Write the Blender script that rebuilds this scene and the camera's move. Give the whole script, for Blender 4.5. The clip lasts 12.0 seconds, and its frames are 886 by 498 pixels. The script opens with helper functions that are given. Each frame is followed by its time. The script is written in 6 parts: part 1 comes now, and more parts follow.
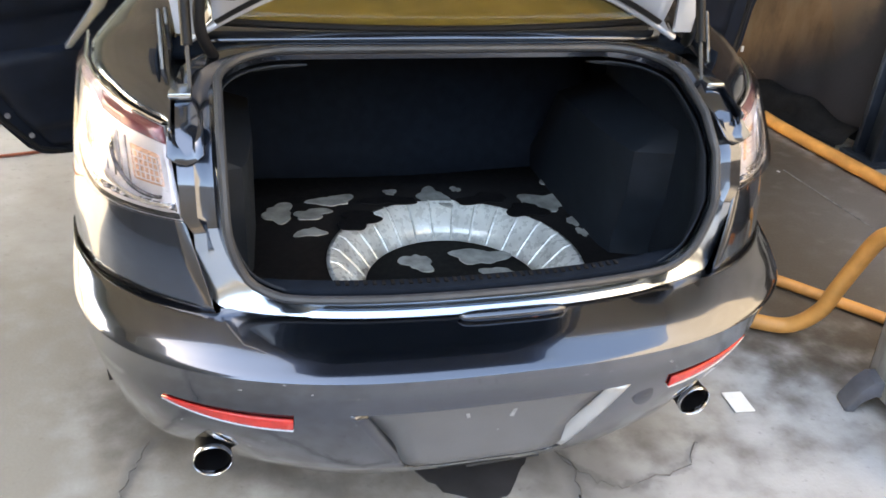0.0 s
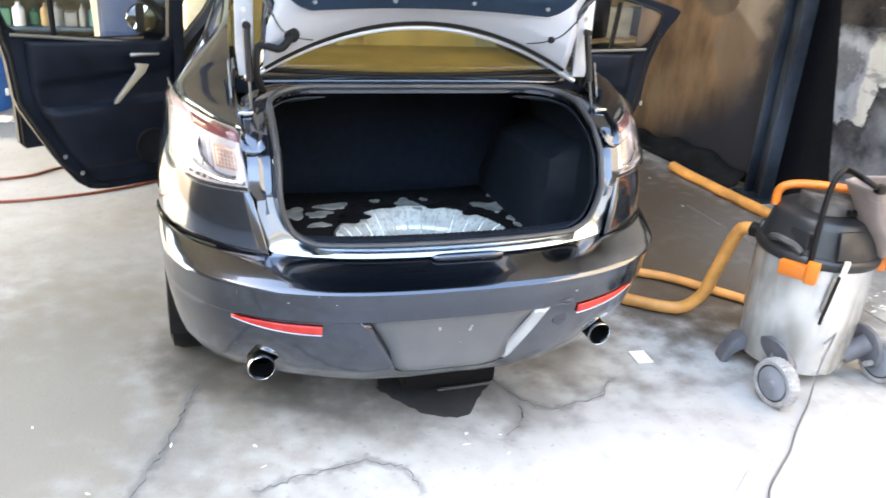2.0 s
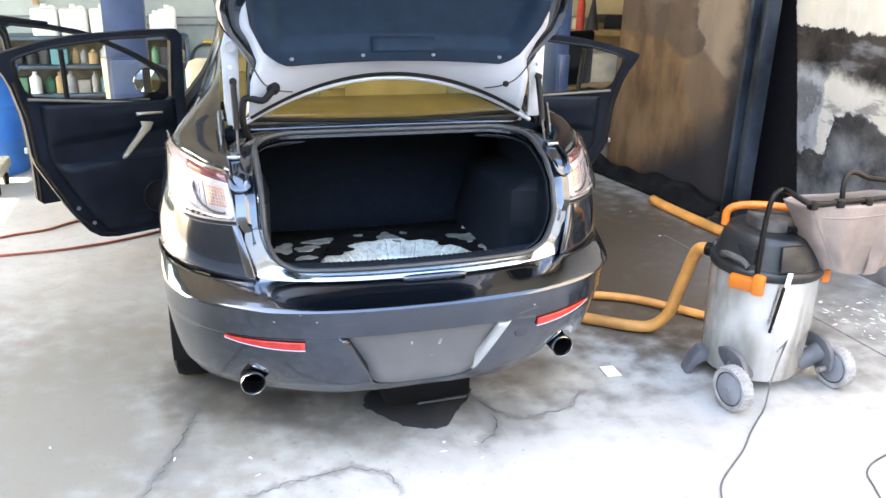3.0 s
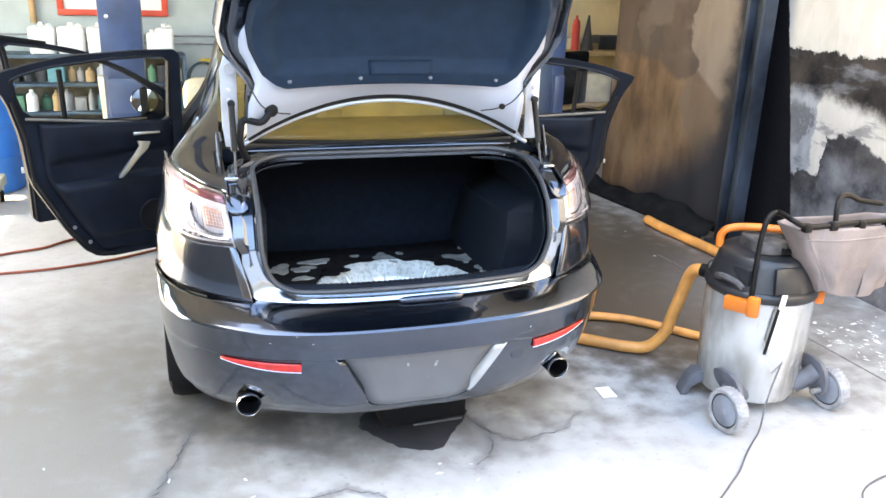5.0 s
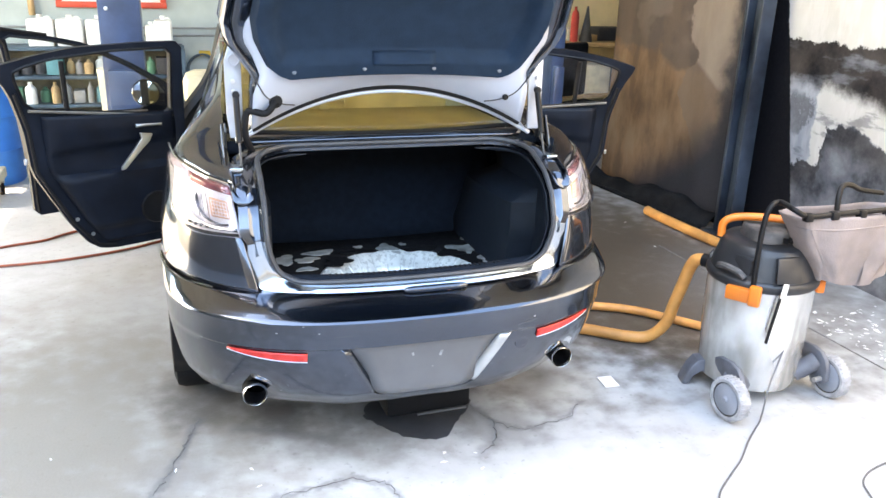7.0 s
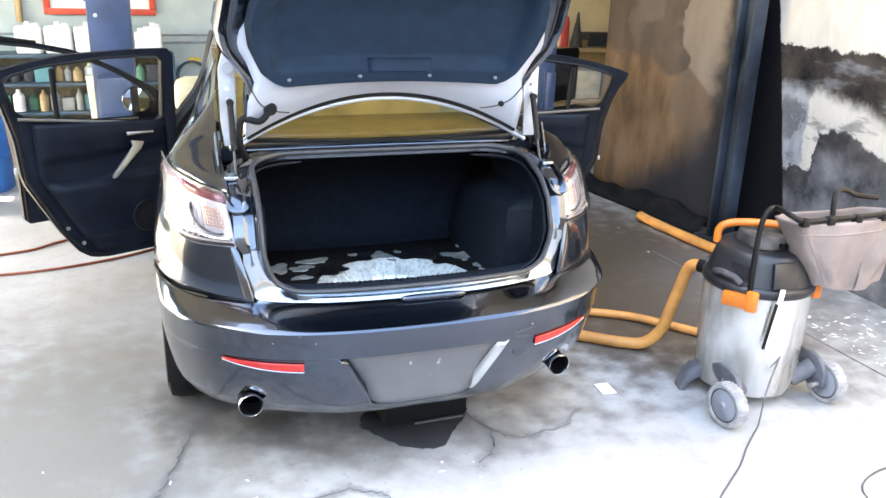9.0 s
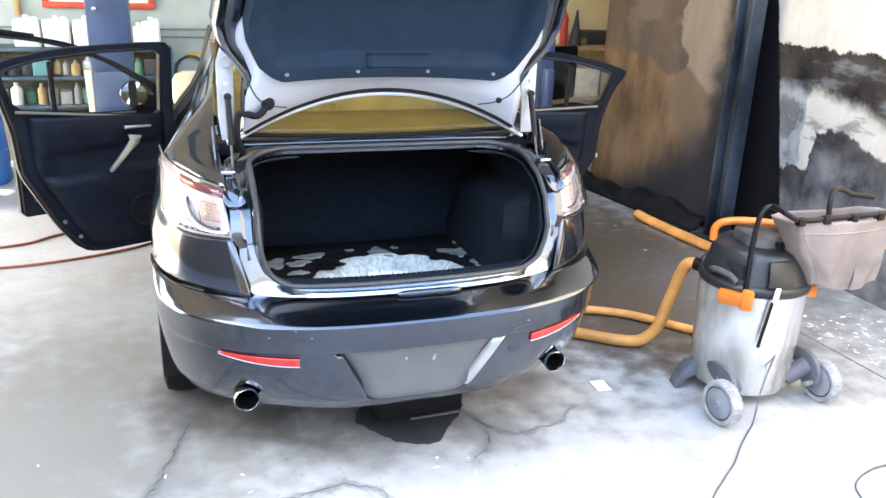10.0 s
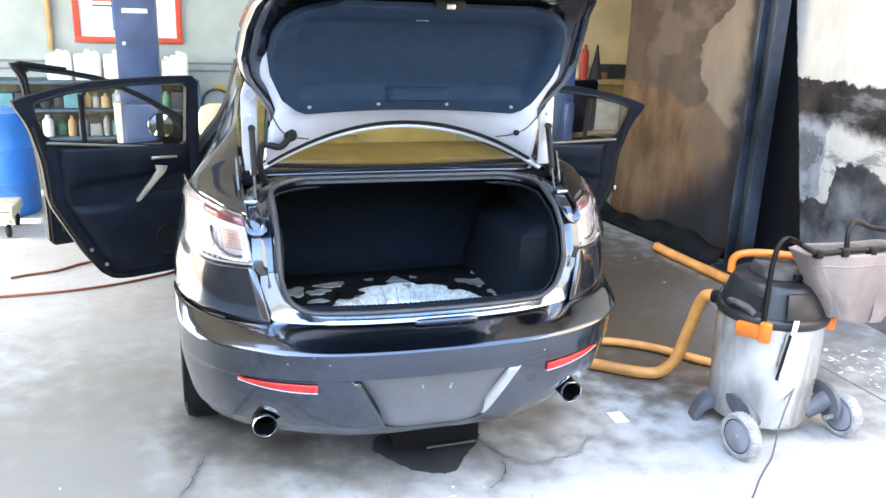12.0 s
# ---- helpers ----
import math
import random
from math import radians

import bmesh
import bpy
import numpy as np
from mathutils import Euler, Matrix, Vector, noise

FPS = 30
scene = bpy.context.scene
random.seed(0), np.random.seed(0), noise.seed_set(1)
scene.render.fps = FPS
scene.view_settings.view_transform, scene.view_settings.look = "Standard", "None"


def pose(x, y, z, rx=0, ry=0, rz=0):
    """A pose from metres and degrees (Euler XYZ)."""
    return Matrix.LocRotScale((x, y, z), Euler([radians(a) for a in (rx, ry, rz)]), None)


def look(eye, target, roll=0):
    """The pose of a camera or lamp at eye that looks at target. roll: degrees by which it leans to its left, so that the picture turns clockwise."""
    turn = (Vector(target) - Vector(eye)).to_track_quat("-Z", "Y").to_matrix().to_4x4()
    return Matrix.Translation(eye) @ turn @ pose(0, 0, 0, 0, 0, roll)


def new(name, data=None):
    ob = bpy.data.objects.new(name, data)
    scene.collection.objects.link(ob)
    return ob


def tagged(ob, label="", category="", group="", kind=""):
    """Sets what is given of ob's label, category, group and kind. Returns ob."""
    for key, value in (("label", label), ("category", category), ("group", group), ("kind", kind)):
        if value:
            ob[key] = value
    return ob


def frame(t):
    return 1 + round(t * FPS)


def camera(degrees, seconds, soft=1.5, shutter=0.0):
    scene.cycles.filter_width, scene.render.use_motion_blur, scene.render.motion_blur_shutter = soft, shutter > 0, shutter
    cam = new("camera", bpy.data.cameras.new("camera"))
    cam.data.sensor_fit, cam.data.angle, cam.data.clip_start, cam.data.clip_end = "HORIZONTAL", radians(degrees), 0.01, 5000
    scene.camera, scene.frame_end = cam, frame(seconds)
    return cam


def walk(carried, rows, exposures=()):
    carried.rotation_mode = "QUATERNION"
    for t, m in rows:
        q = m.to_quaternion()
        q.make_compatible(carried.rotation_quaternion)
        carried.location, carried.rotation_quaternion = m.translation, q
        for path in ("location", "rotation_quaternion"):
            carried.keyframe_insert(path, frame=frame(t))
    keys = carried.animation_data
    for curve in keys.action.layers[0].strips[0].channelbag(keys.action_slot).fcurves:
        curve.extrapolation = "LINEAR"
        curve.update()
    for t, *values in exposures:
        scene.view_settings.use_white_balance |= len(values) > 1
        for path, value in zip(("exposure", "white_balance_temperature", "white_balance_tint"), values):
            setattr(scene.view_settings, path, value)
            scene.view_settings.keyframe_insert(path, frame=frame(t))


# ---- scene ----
cam = camera(57.0, 12.0, 1.5, 0.6)
PATH = [
    (0, (-0.481, -1.150, 1.602), (-0.001, 0.520, 0.610), 4.2),
    (0.5, (-0.487, -1.377, 1.621), (-0.052, 0.343, 0.697), 2.9),
    (1, (-0.529, -1.629, 1.645), (-0.134, 0.121, 0.760), 1.8),
    (1.5, (-0.665, -1.810, 1.664), (-0.179, -0.058, 0.830), 3.0),
    (2, (-0.762, -1.963, 1.676), (-0.163, -0.230, 0.877), 4.3),
    (2.5, (-0.747, -2.114, 1.682), (-0.116, -0.344, 0.998), 1.7),
    (3, (-0.710, -2.302, 1.710), (-0.137, -0.513, 1.025), 1.7),
    (5, (-0.718, -2.303, 1.729), (-0.129, -0.504, 1.083), 2.0),
    (5.5, (-0.718, -2.283, 1.711), (-0.134, -0.477, 1.082), 1.5),
    (6, (-0.726, -2.328, 1.732), (-0.139, -0.527, 1.091), 2.0),
    (6.5, (-0.739, -2.319, 1.724), (-0.140, -0.530, 1.060), 2.2),
    (7, (-0.746, -2.311, 1.725), (-0.152, -0.520, 1.062), 1.9),
    (9, (-0.763, -2.282, 1.726), (-0.144, -0.495, 1.076), 1.8),
    (9.5, (-0.749, -2.297, 1.723), (-0.150, -0.497, 1.089), 2.0),
    (10, (-0.761, -2.288, 1.723), (-0.137, -0.505, 1.067), 2.3),
    (10.5, (-0.749, -2.291, 1.718), (-0.170, -0.488, 1.074), 2.3),
    (11, (-0.777, -2.290, 1.716), (-0.170, -0.485, 1.107), 2.9),
    (11.5, (-0.778, -2.290, 1.724), (-0.175, -0.480, 1.124), 2.7),
    (12, (-0.760, -2.330, 1.726), (-0.181, -0.506, 1.143), 2.2),
]
walk(cam, [(t, look(eye, target, roll)) for t, eye, target, roll in PATH], [(0.0, 3.84, 9350, 9.5), (1.0, 4.14, 9000, 8.5), (2.5, 4.24, 8450, 7.5), (6.5, 4.33, 8100, 7.5), (9.5, 4.34, 8000, 7.5), (12.0, 4.40, 7500, 6.5)])

# ---- world and light ----
world = bpy.data.worlds.new("sky")
scene.world = world
world.use_nodes = True
wn = world.node_tree.nodes
sky = wn.new("ShaderNodeTexSky")
sky.sky_type, sky.sun_disc = "NISHITA", False
SUN_ELEV, SUN_AZ = radians(38), radians(-84)
sky.sun_elevation, sky.sun_rotation = SUN_ELEV, SUN_AZ
wn["Background"].inputs["Strength"].default_value = 0.15
world.node_tree.links.new(sky.outputs[0], wn["Background"].inputs["Color"])
sun_data = bpy.data.lights.new("sun", "SUN")
sun_data.energy, sun_data.angle, sun_data.color = 2.2, radians(0.5), (1.0, 0.86, 0.66)
sun = new("sun", sun_data)
sun_dir = Vector((math.sin(SUN_AZ) * math.cos(SUN_ELEV), math.cos(SUN_AZ) * math.cos(SUN_ELEV), math.sin(SUN_ELEV)))
sun.matrix_world = look(sun_dir * 20, (0, 0, 0))


# ---- materials ----
def mat(name, col, rough=0.5, metal=0.0, vary=0.12, scale=6.0, bump=0.0, bscale=60.0, coat=0.0, col2=None, spec=0.5, coat_ior=1.5):
    m = bpy.data.materials.new(name)
    m.use_nodes = True
    nt = m.node_tree
    b = nt.nodes["Principled BSDF"]
    co = nt.nodes.new("ShaderNodeTexCoord")
    n1 = nt.nodes.new("ShaderNodeTexNoise")
    n1.inputs["Scale"].default_value, n1.inputs["Detail"].default_value = scale, 6
    nt.links.new(co.outputs["Object"], n1.inputs["Vector"])
    ramp = nt.nodes.new("ShaderNodeValToRGB")
    c2 = col2 or tuple(min(1, c * (1 + vary)) for c in col)
    c1 = col if col2 else tuple(c * (1 - vary) for c in col)
    ramp.color_ramp.elements[0].position, ramp.color_ramp.elements[1].position = 0.35, 0.65
    ramp.color_ramp.elements[0].color, ramp.color_ramp.elements[1].color = (*c1, 1), (*c2, 1)
    nt.links.new(n1.outputs["Fac"], ramp.inputs["Fac"])
    nt.links.new(ramp.outputs["Color"], b.inputs["Base Color"])
    b.inputs["Metallic"].default_value = metal
    b.inputs["Coat Weight"].default_value = coat
    b.inputs["Coat IOR"].default_value = coat_ior
    b.inputs["Coat Roughness"].default_value = 0.03
    b.inputs["Specular IOR Level"].default_value = spec
    n2 = nt.nodes.new("ShaderNodeTexNoise")
    n2.inputs["Scale"].default_value, n2.inputs["Detail"].default_value = bscale, 4
    nt.links.new(co.outputs["Object"], n2.inputs["Vector"])
    mr = nt.nodes.new("ShaderNodeMapRange")
    mr.inputs["To Min"].default_value, mr.inputs["To Max"].default_value = rough * 0.8, min(1, rough * 1.2)
    nt.links.new(n2.outputs["Fac"], mr.inputs["Value"])
    nt.links.new(mr.outputs[0], b.inputs["Roughness"])
    if bump:
        bp = nt.nodes.new("ShaderNodeBump")
        bp.inputs["Strength"].default_value, bp.inputs["Distance"].default_value = bump, 0.004
        nt.links.new(n2.outputs["Fac"], bp.inputs["Height"])
        nt.links.new(bp.outputs[0], b.inputs["Normal"])
    return m


def glass(name, col=(1, 1, 1), rough=0.02, alpha=0.25):
    m = bpy.data.materials.new(name)
    m.use_nodes = True
    nt = m.node_tree
    nt.nodes.remove(nt.nodes["Principled BSDF"])
    tr = nt.nodes.new("ShaderNodeBsdfTransparent")
    tr.inputs[0].default_value = (*col, 1)
    gl = nt.nodes.new("ShaderNodeBsdfGlossy")
    gl.inputs["Roughness"].default_value = rough
    fr = nt.nodes.new("ShaderNodeLayerWeight")
    pw = nt.nodes.new("ShaderNodeMath")
    pw.operation, pw.inputs[1].default_value = "POWER", 4.0
    nt.links.new(fr.outputs["Facing"], pw.inputs[0])
    ad = nt.nodes.new("ShaderNodeMath")
    ad.operation, ad.inputs[1].default_value, ad.inputs[2].default_value = "MULTIPLY_ADD", 0.7, 0.03
    nt.links.new(pw.outputs[0], ad.inputs[0])
    mx = nt.nodes.new("ShaderNodeMixShader")
    nt.links.new(ad.outputs[0], mx.inputs[0])
    nt.links.new(tr.outputs[0], mx.inputs[1])
    nt.links.new(gl.outputs[0], mx.inputs[2])
    nt.links.new(mx.outputs[0], nt.nodes["Material Output"].inputs[0])
    return m


PAINT = mat("paint_graphite", (0.055, 0.066, 0.088), 0.17, 0.9, 0.02, 3, 0, 14, 1.0, spec=0.2, coat_ior=1.52)
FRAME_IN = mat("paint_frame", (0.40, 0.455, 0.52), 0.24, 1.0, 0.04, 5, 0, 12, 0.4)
PAINT_IN = mat("paint_inner", (0.57, 0.61, 0.69), 0.32, 0.4, 0.03, 5, 0, 12, 0.5)
BUMPER = mat("paint_bumper", (0.039, 0.052, 0.079), 0.17, 1.0, 0.02, 4, 0, 12, 1.0, spec=0.25, coat_ior=1.62)
PLASTIC = mat("black_plastic", (0.005, 0.005, 0.006), 0.5, 0, 0.25, 8, 0.2, 350, spec=0.25)
RUBBER = mat("rubber", (0.007, 0.007, 0.008), 0.65, 0, 0.3, 12, 0.2, 200, spec=0.2)
CARPET = mat("trunk_carpet", (0.0075, 0.0115, 0.0185), 0.95, 0, 0.15, 30, 0.4, 500, spec=0.08)
LIDCARPET = mat("lid_carpet", (0.0120, 0.0275, 0.053), 0.85, 0, 0.12, 14, 0.5, 300, spec=0.2)
DOORTRIM = mat("door_trim", (0.005, 0.0075, 0.0135), 0.5, 0, 0.25, 10, 0.2, 400, spec=0.18)
CHROME = mat("chrome", (0.75, 0.76, 0.78), 0.12, 1.0, 0.05)
SATIN = mat("satin_silver", (0.5, 0.51, 0.52), 0.35, 0.9, 0.1)
REDLENS = mat("red_reflector", (0.55, 0.02, 0.015), 0.2, 0, 0.15, 40, 0.2, 300, 0.5)
PLATEGREY = mat("plate_recess", (0.115, 0.12, 0.13), 0.38, 0.1, 0.07, 9, 0.05, 120)
SEAL = mat("weatherstrip", (0.035, 0.037, 0.042), 0.45, 0, 0.2, 30)
GLASS = glass("clear_glass")
TINT = glass("tinted_glass", (0.78, 0.72, 0.54))
MIRROR = mat("mirror", (0.9, 0.92, 0.9), 0.02, 1.0, 0.01)


# ---- building helpers ----
def mesh_of(bm, name, smooth=40):
    bmesh.ops.recalc_face_normals(bm, faces=bm.faces)
    me = bpy.data.meshes.new(name)
    bm.to_mesh(me)
    bm.free()
    if smooth:
        me.polygons.foreach_set("use_smooth", [True] * len(me.polygons))
        me.set_sharp_from_angle(angle=radians(smooth))
    return me


def part(name, bm, material, parent, label="", thick=0.0, smooth=40):
    ob = new(name, mesh_of(bm, name, smooth))
    ob.data.materials.append(material)
    ob.parent = parent
    if label:
        ob["label"] = label
    if thick:
        md = ob.modifiers.new("thickness", "SOLIDIFY")
        md.thickness, md.offset = thick, 0
    return ob


def thing(name, label, category, m=None, group="", kind=""):
    ob = new(name)
    ob.empty_display_size = 0.1
    if m is not None:
        ob.matrix_basis = m
    return tagged(ob, label, category, group, kind)


def solo(name, bm, material, label, category, group="", kind="", thick=0.0, smooth=40):
    return tagged(part(name, bm, material, None, "", thick, smooth), label, category, group, kind)


def grid(rows, close=False, bm=None):
    bm = bm or bmesh.new()
    v = [[bm.verts.new(p) for p in r] for r in rows]
    for a, b in zip(v, v[1:]):
        n = len(a)
        for i in range(n if close else n - 1):
            bm.faces.new((a[i], a[(i + 1) % n], b[(i + 1) % n], b[i]))
    return bm


def smooth_path(pts, n):
    """n points along a Catmull-Rom curve through pts."""
    p = [Vector(q) for q in pts]
    p = [2 * p[0] - p[1]] + p + [2 * p[-1] - p[-2]]
    out = []
    for k in range(n):
        u = k / (n - 1) * (len(p) - 3)
        i = min(int(u), len(p) - 4)
        t = u - i
        a, b, c, d = p[i:i + 4]
        out.append(0.5 * (2 * b + (c - a) * t + (2 * a - 5 * b + 4 * c - d) * t * t + (3 * b - a - 3 * c + d) * t ** 3))
    return out


def tube(pts, r, seg=10, closed=False, bm=None, caps=True):
    bm = bm or bmesh.new()
    pts = [Vector(p) for p in pts]
    rows, side, n = [], None, len(pts)
    for i, p in enumerate(pts):
        a = pts[(i - 1) % n] if closed or i else p
        b = pts[(i + 1) % n] if closed or i < n - 1 else p
        t = (b - a).normalized()
        if side is None:
            side = t.orthogonal().normalized()
        side = (side - t * side.dot(t)).normalized()
        up = t.cross(side)
        rr = r(i / (n - 1)) if callable(r) else r
        rows.append([bm.verts.new(p + rr * (math.cos(q) * side + math.sin(q) * up)) for q in [2 * math.pi * k / seg for k in range(seg)]])
    for a, b in zip(rows, rows[1:] + (rows[:1] if closed else [])):
        for k in range(seg):
            bm.faces.new((a[k], a[(k + 1) % seg], b[(k + 1) % seg], b[k]))
    if caps and not closed:
        bm.faces.new(rows[0]), bm.faces.new(rows[-1])
    return bm


def lathe(profile, seg=32, m=None, bm=None, caps=True):
    """Turn (radius, height) pairs round the z axis."""
    bm = bm or bmesh.new()
    m = m or Matrix()
    rows = [[bm.verts.new(m @ Vector((r * math.cos(2 * math.pi * k / seg), r * math.sin(2 * math.pi * k / seg), h))) for k in range(seg)] for r, h in profile]
    for a, b in zip(rows, rows[1:]):
        for k in range(seg):
            bm.faces.new((a[k], a[(k + 1) % seg], b[(k + 1) % seg], b[k]))
    for r, row in ((profile[0], rows[0]), (profile[-1], rows[-1])):
        if caps and r[0] > 1e-4:
            bm.faces.new(row)
    bmesh.ops.remove_doubles(bm, verts=bm.verts, dist=1e-5)
    return bm


def box(centre, size, bevel=0.0, m=None, bm=None, seg=2):
    own = bmesh.new()
    bmesh.ops.create_cube(own, size=1)
    bmesh.ops.scale(own, vec=size, verts=own.verts)
    if bevel:
        bmesh.ops.bevel(own, geom=own.edges[:], offset=bevel, segments=seg, affect="EDGES", profile=0.5)
    bmesh.ops.translate(own, vec=centre, verts=own.verts)
    if m is not None:
        bmesh.ops.transform(own, matrix=m, verts=own.verts)
    if bm is None:
        return own
    return merge(bm, own)


def merge(bm, other):
    me = bpy.data.meshes.new("tmp")
    other.to_mesh(me)
    other.free()
    bm.from_mesh(me)
    bpy.data.meshes.remove(me)
    return bm


def prism(outline, depth, place, holes=(), bevel=0.0):
    """Extrude a 2D outline (u, v) by depth along w; place maps (u, v, w) to 3D. Holes are outlines too."""
    bm = bmesh.new()
    loops = [outline, *holes]
    edges = []
    for lp in loops:
        vs = [bm.verts.new((u, v, 0)) for u, v in lp]
        edges += [bm.edges.new((vs[i], vs[(i + 1) % len(vs)])) for i in range(len(vs))]
    bmesh.ops.triangle_fill(bm, edges=edges, use_beauty=True)
    faces = bm.faces[:]
    ext = bmesh.ops.extrude_face_region(bm, geom=faces)
    top = [g for g in ext["geom"] if isinstance(g, bmesh.types.BMVert)]
    bmesh.ops.translate(bm, vec=(0, 0, depth), verts=top)
    if bevel:
        flat = [e for e in bm.edges if len(e.link_faces) == 2 and e.calc_face_angle(0) > 0.8]
        bmesh.ops.bevel(bm, geom=flat, offset=bevel, segments=2, affect="EDGES", profile=0.5)
    for v in bm.verts:
        v.co = place(*v.co)
    return bm


def rounded(outline, n=6):
    """Round a closed outline by Chaikin's cuts."""
    pts = [Vector(p) for p in outline]
    for _ in range(n):
        out = []
        for a, b in zip(pts, pts[1:] + pts[:1]):
            out += [a * 0.75 + b * 0.25, a * 0.25 + b * 0.75]
        pts = out
    return [tuple(p) for p in pts]


# ---- surfaces of the workshop ----
def nodes_of(m):
    nt = m.node_tree
    return nt, nt.nodes["Principled BSDF"]


def mix_in(nt, base, colour, fac):
    """Lay a colour over the socket base by the factor socket fac; gives the new socket."""
    mx = nt.nodes.new("ShaderNodeMix")
    mx.data_type = "RGBA"
    nt.links.new(fac, mx.inputs[0])
    nt.links.new(base, mx.inputs[6])
    mx.inputs[7].default_value = (*colour, 1)
    return mx.outputs[2]


def math_node(nt, op, a, b=None, c=None):
    n = nt.nodes.new("ShaderNodeMath")
    n.operation = op
    for i, v in enumerate((a, b, c)):
        if v is None:
            continue
        if isinstance(v, (int, float)):
            n.inputs[i].default_value = v
        else:
            nt.links.new(v, n.inputs[i])
    return n.outputs[0]


def smooth_step(nt, v, lo, hi):
    mr = nt.nodes.new("ShaderNodeMapRange")
    mr.interpolation_type = "SMOOTHSTEP"
    mr.inputs["From Min"].default_value, mr.inputs["From Max"].default_value = lo, hi
    nt.links.new(v, mr.inputs["Value"])
    return mr.outputs[0]


def noise_at(nt, scale, detail=6, stretch=(1, 1, 1), rough=0.5):
    co = nt.nodes.new("ShaderNodeTexCoord")
    mp = nt.nodes.new("ShaderNodeMapping")
    mp.inputs["Scale"].default_value = stretch
    nt.links.new(co.outputs["Object"], mp.inputs["Vector"])
    n = nt.nodes.new("ShaderNodeTexNoise")
    n.inputs["Scale"].default_value, n.inputs["Detail"].default_value, n.inputs["Roughness"].default_value = scale, detail, rough
    nt.links.new(mp.outputs[0], n.inputs["Vector"])
    return n.outputs["Fac"]


def axes_of(nt):
    co = nt.nodes.new("ShaderNodeTexCoord")
    sp = nt.nodes.new("ShaderNodeSeparateXYZ")
    nt.links.new(co.outputs["Object"], sp.inputs[0])
    return sp.outputs


def curve_of(nt, v, pts):
    """A height read off a line of points over the socket v."""
    lo, hi = pts[0][0], pts[-1][0]
    low, top = min(p[1] for p in pts), max(p[1] for p in pts)
    fc = nt.nodes.new("ShaderNodeFloatCurve")
    line = fc.mapping.curves[0]
    while len(line.points) < len(pts):
        line.points.new(0.5, 0.5)
    for p, (a, c) in zip(line.points, pts):
        p.location, p.handle_type = ((a - lo) / (hi - lo), (c - low) / (top - low)), "VECTOR"
    fc.mapping.update()
    nt.links.new(math_node(nt, "DIVIDE", math_node(nt, "SUBTRACT", v, lo), hi - lo), fc.inputs["Value"])
    return math_node(nt, "MULTIPLY_ADD", fc.outputs[0], top - low, low)


# paths of the cracks in the floor, and the reach of the dirt along them
CRACKS = [
    ([(-0.762, 0.626), (-0.803, 0.5), (-0.834, 0.391), (-0.886, 0.246), (-0.957, 0.073), (-0.991, -0.158)], 0.035),
    ([(-0.611, 0.022), (-0.502, 0.058), (-0.252, 0.101), (-0.143, 0.035), (-0.123, -0.077)], 0.03),
    ([(0.287, 0.528), (0.358, 0.325), (0.349, 0.242), (0.309, 0.178), (0.229, 0.105)], 0.045),
    ([(0.348, 0.38), (0.399, 0.269), (0.49, 0.232), (0.691, 0.285), (0.761, 0.377)], 0.022),
    ([(-0.606, 0.526), (-0.488, 0.479), (-0.291, 0.368)], 0.05),
]


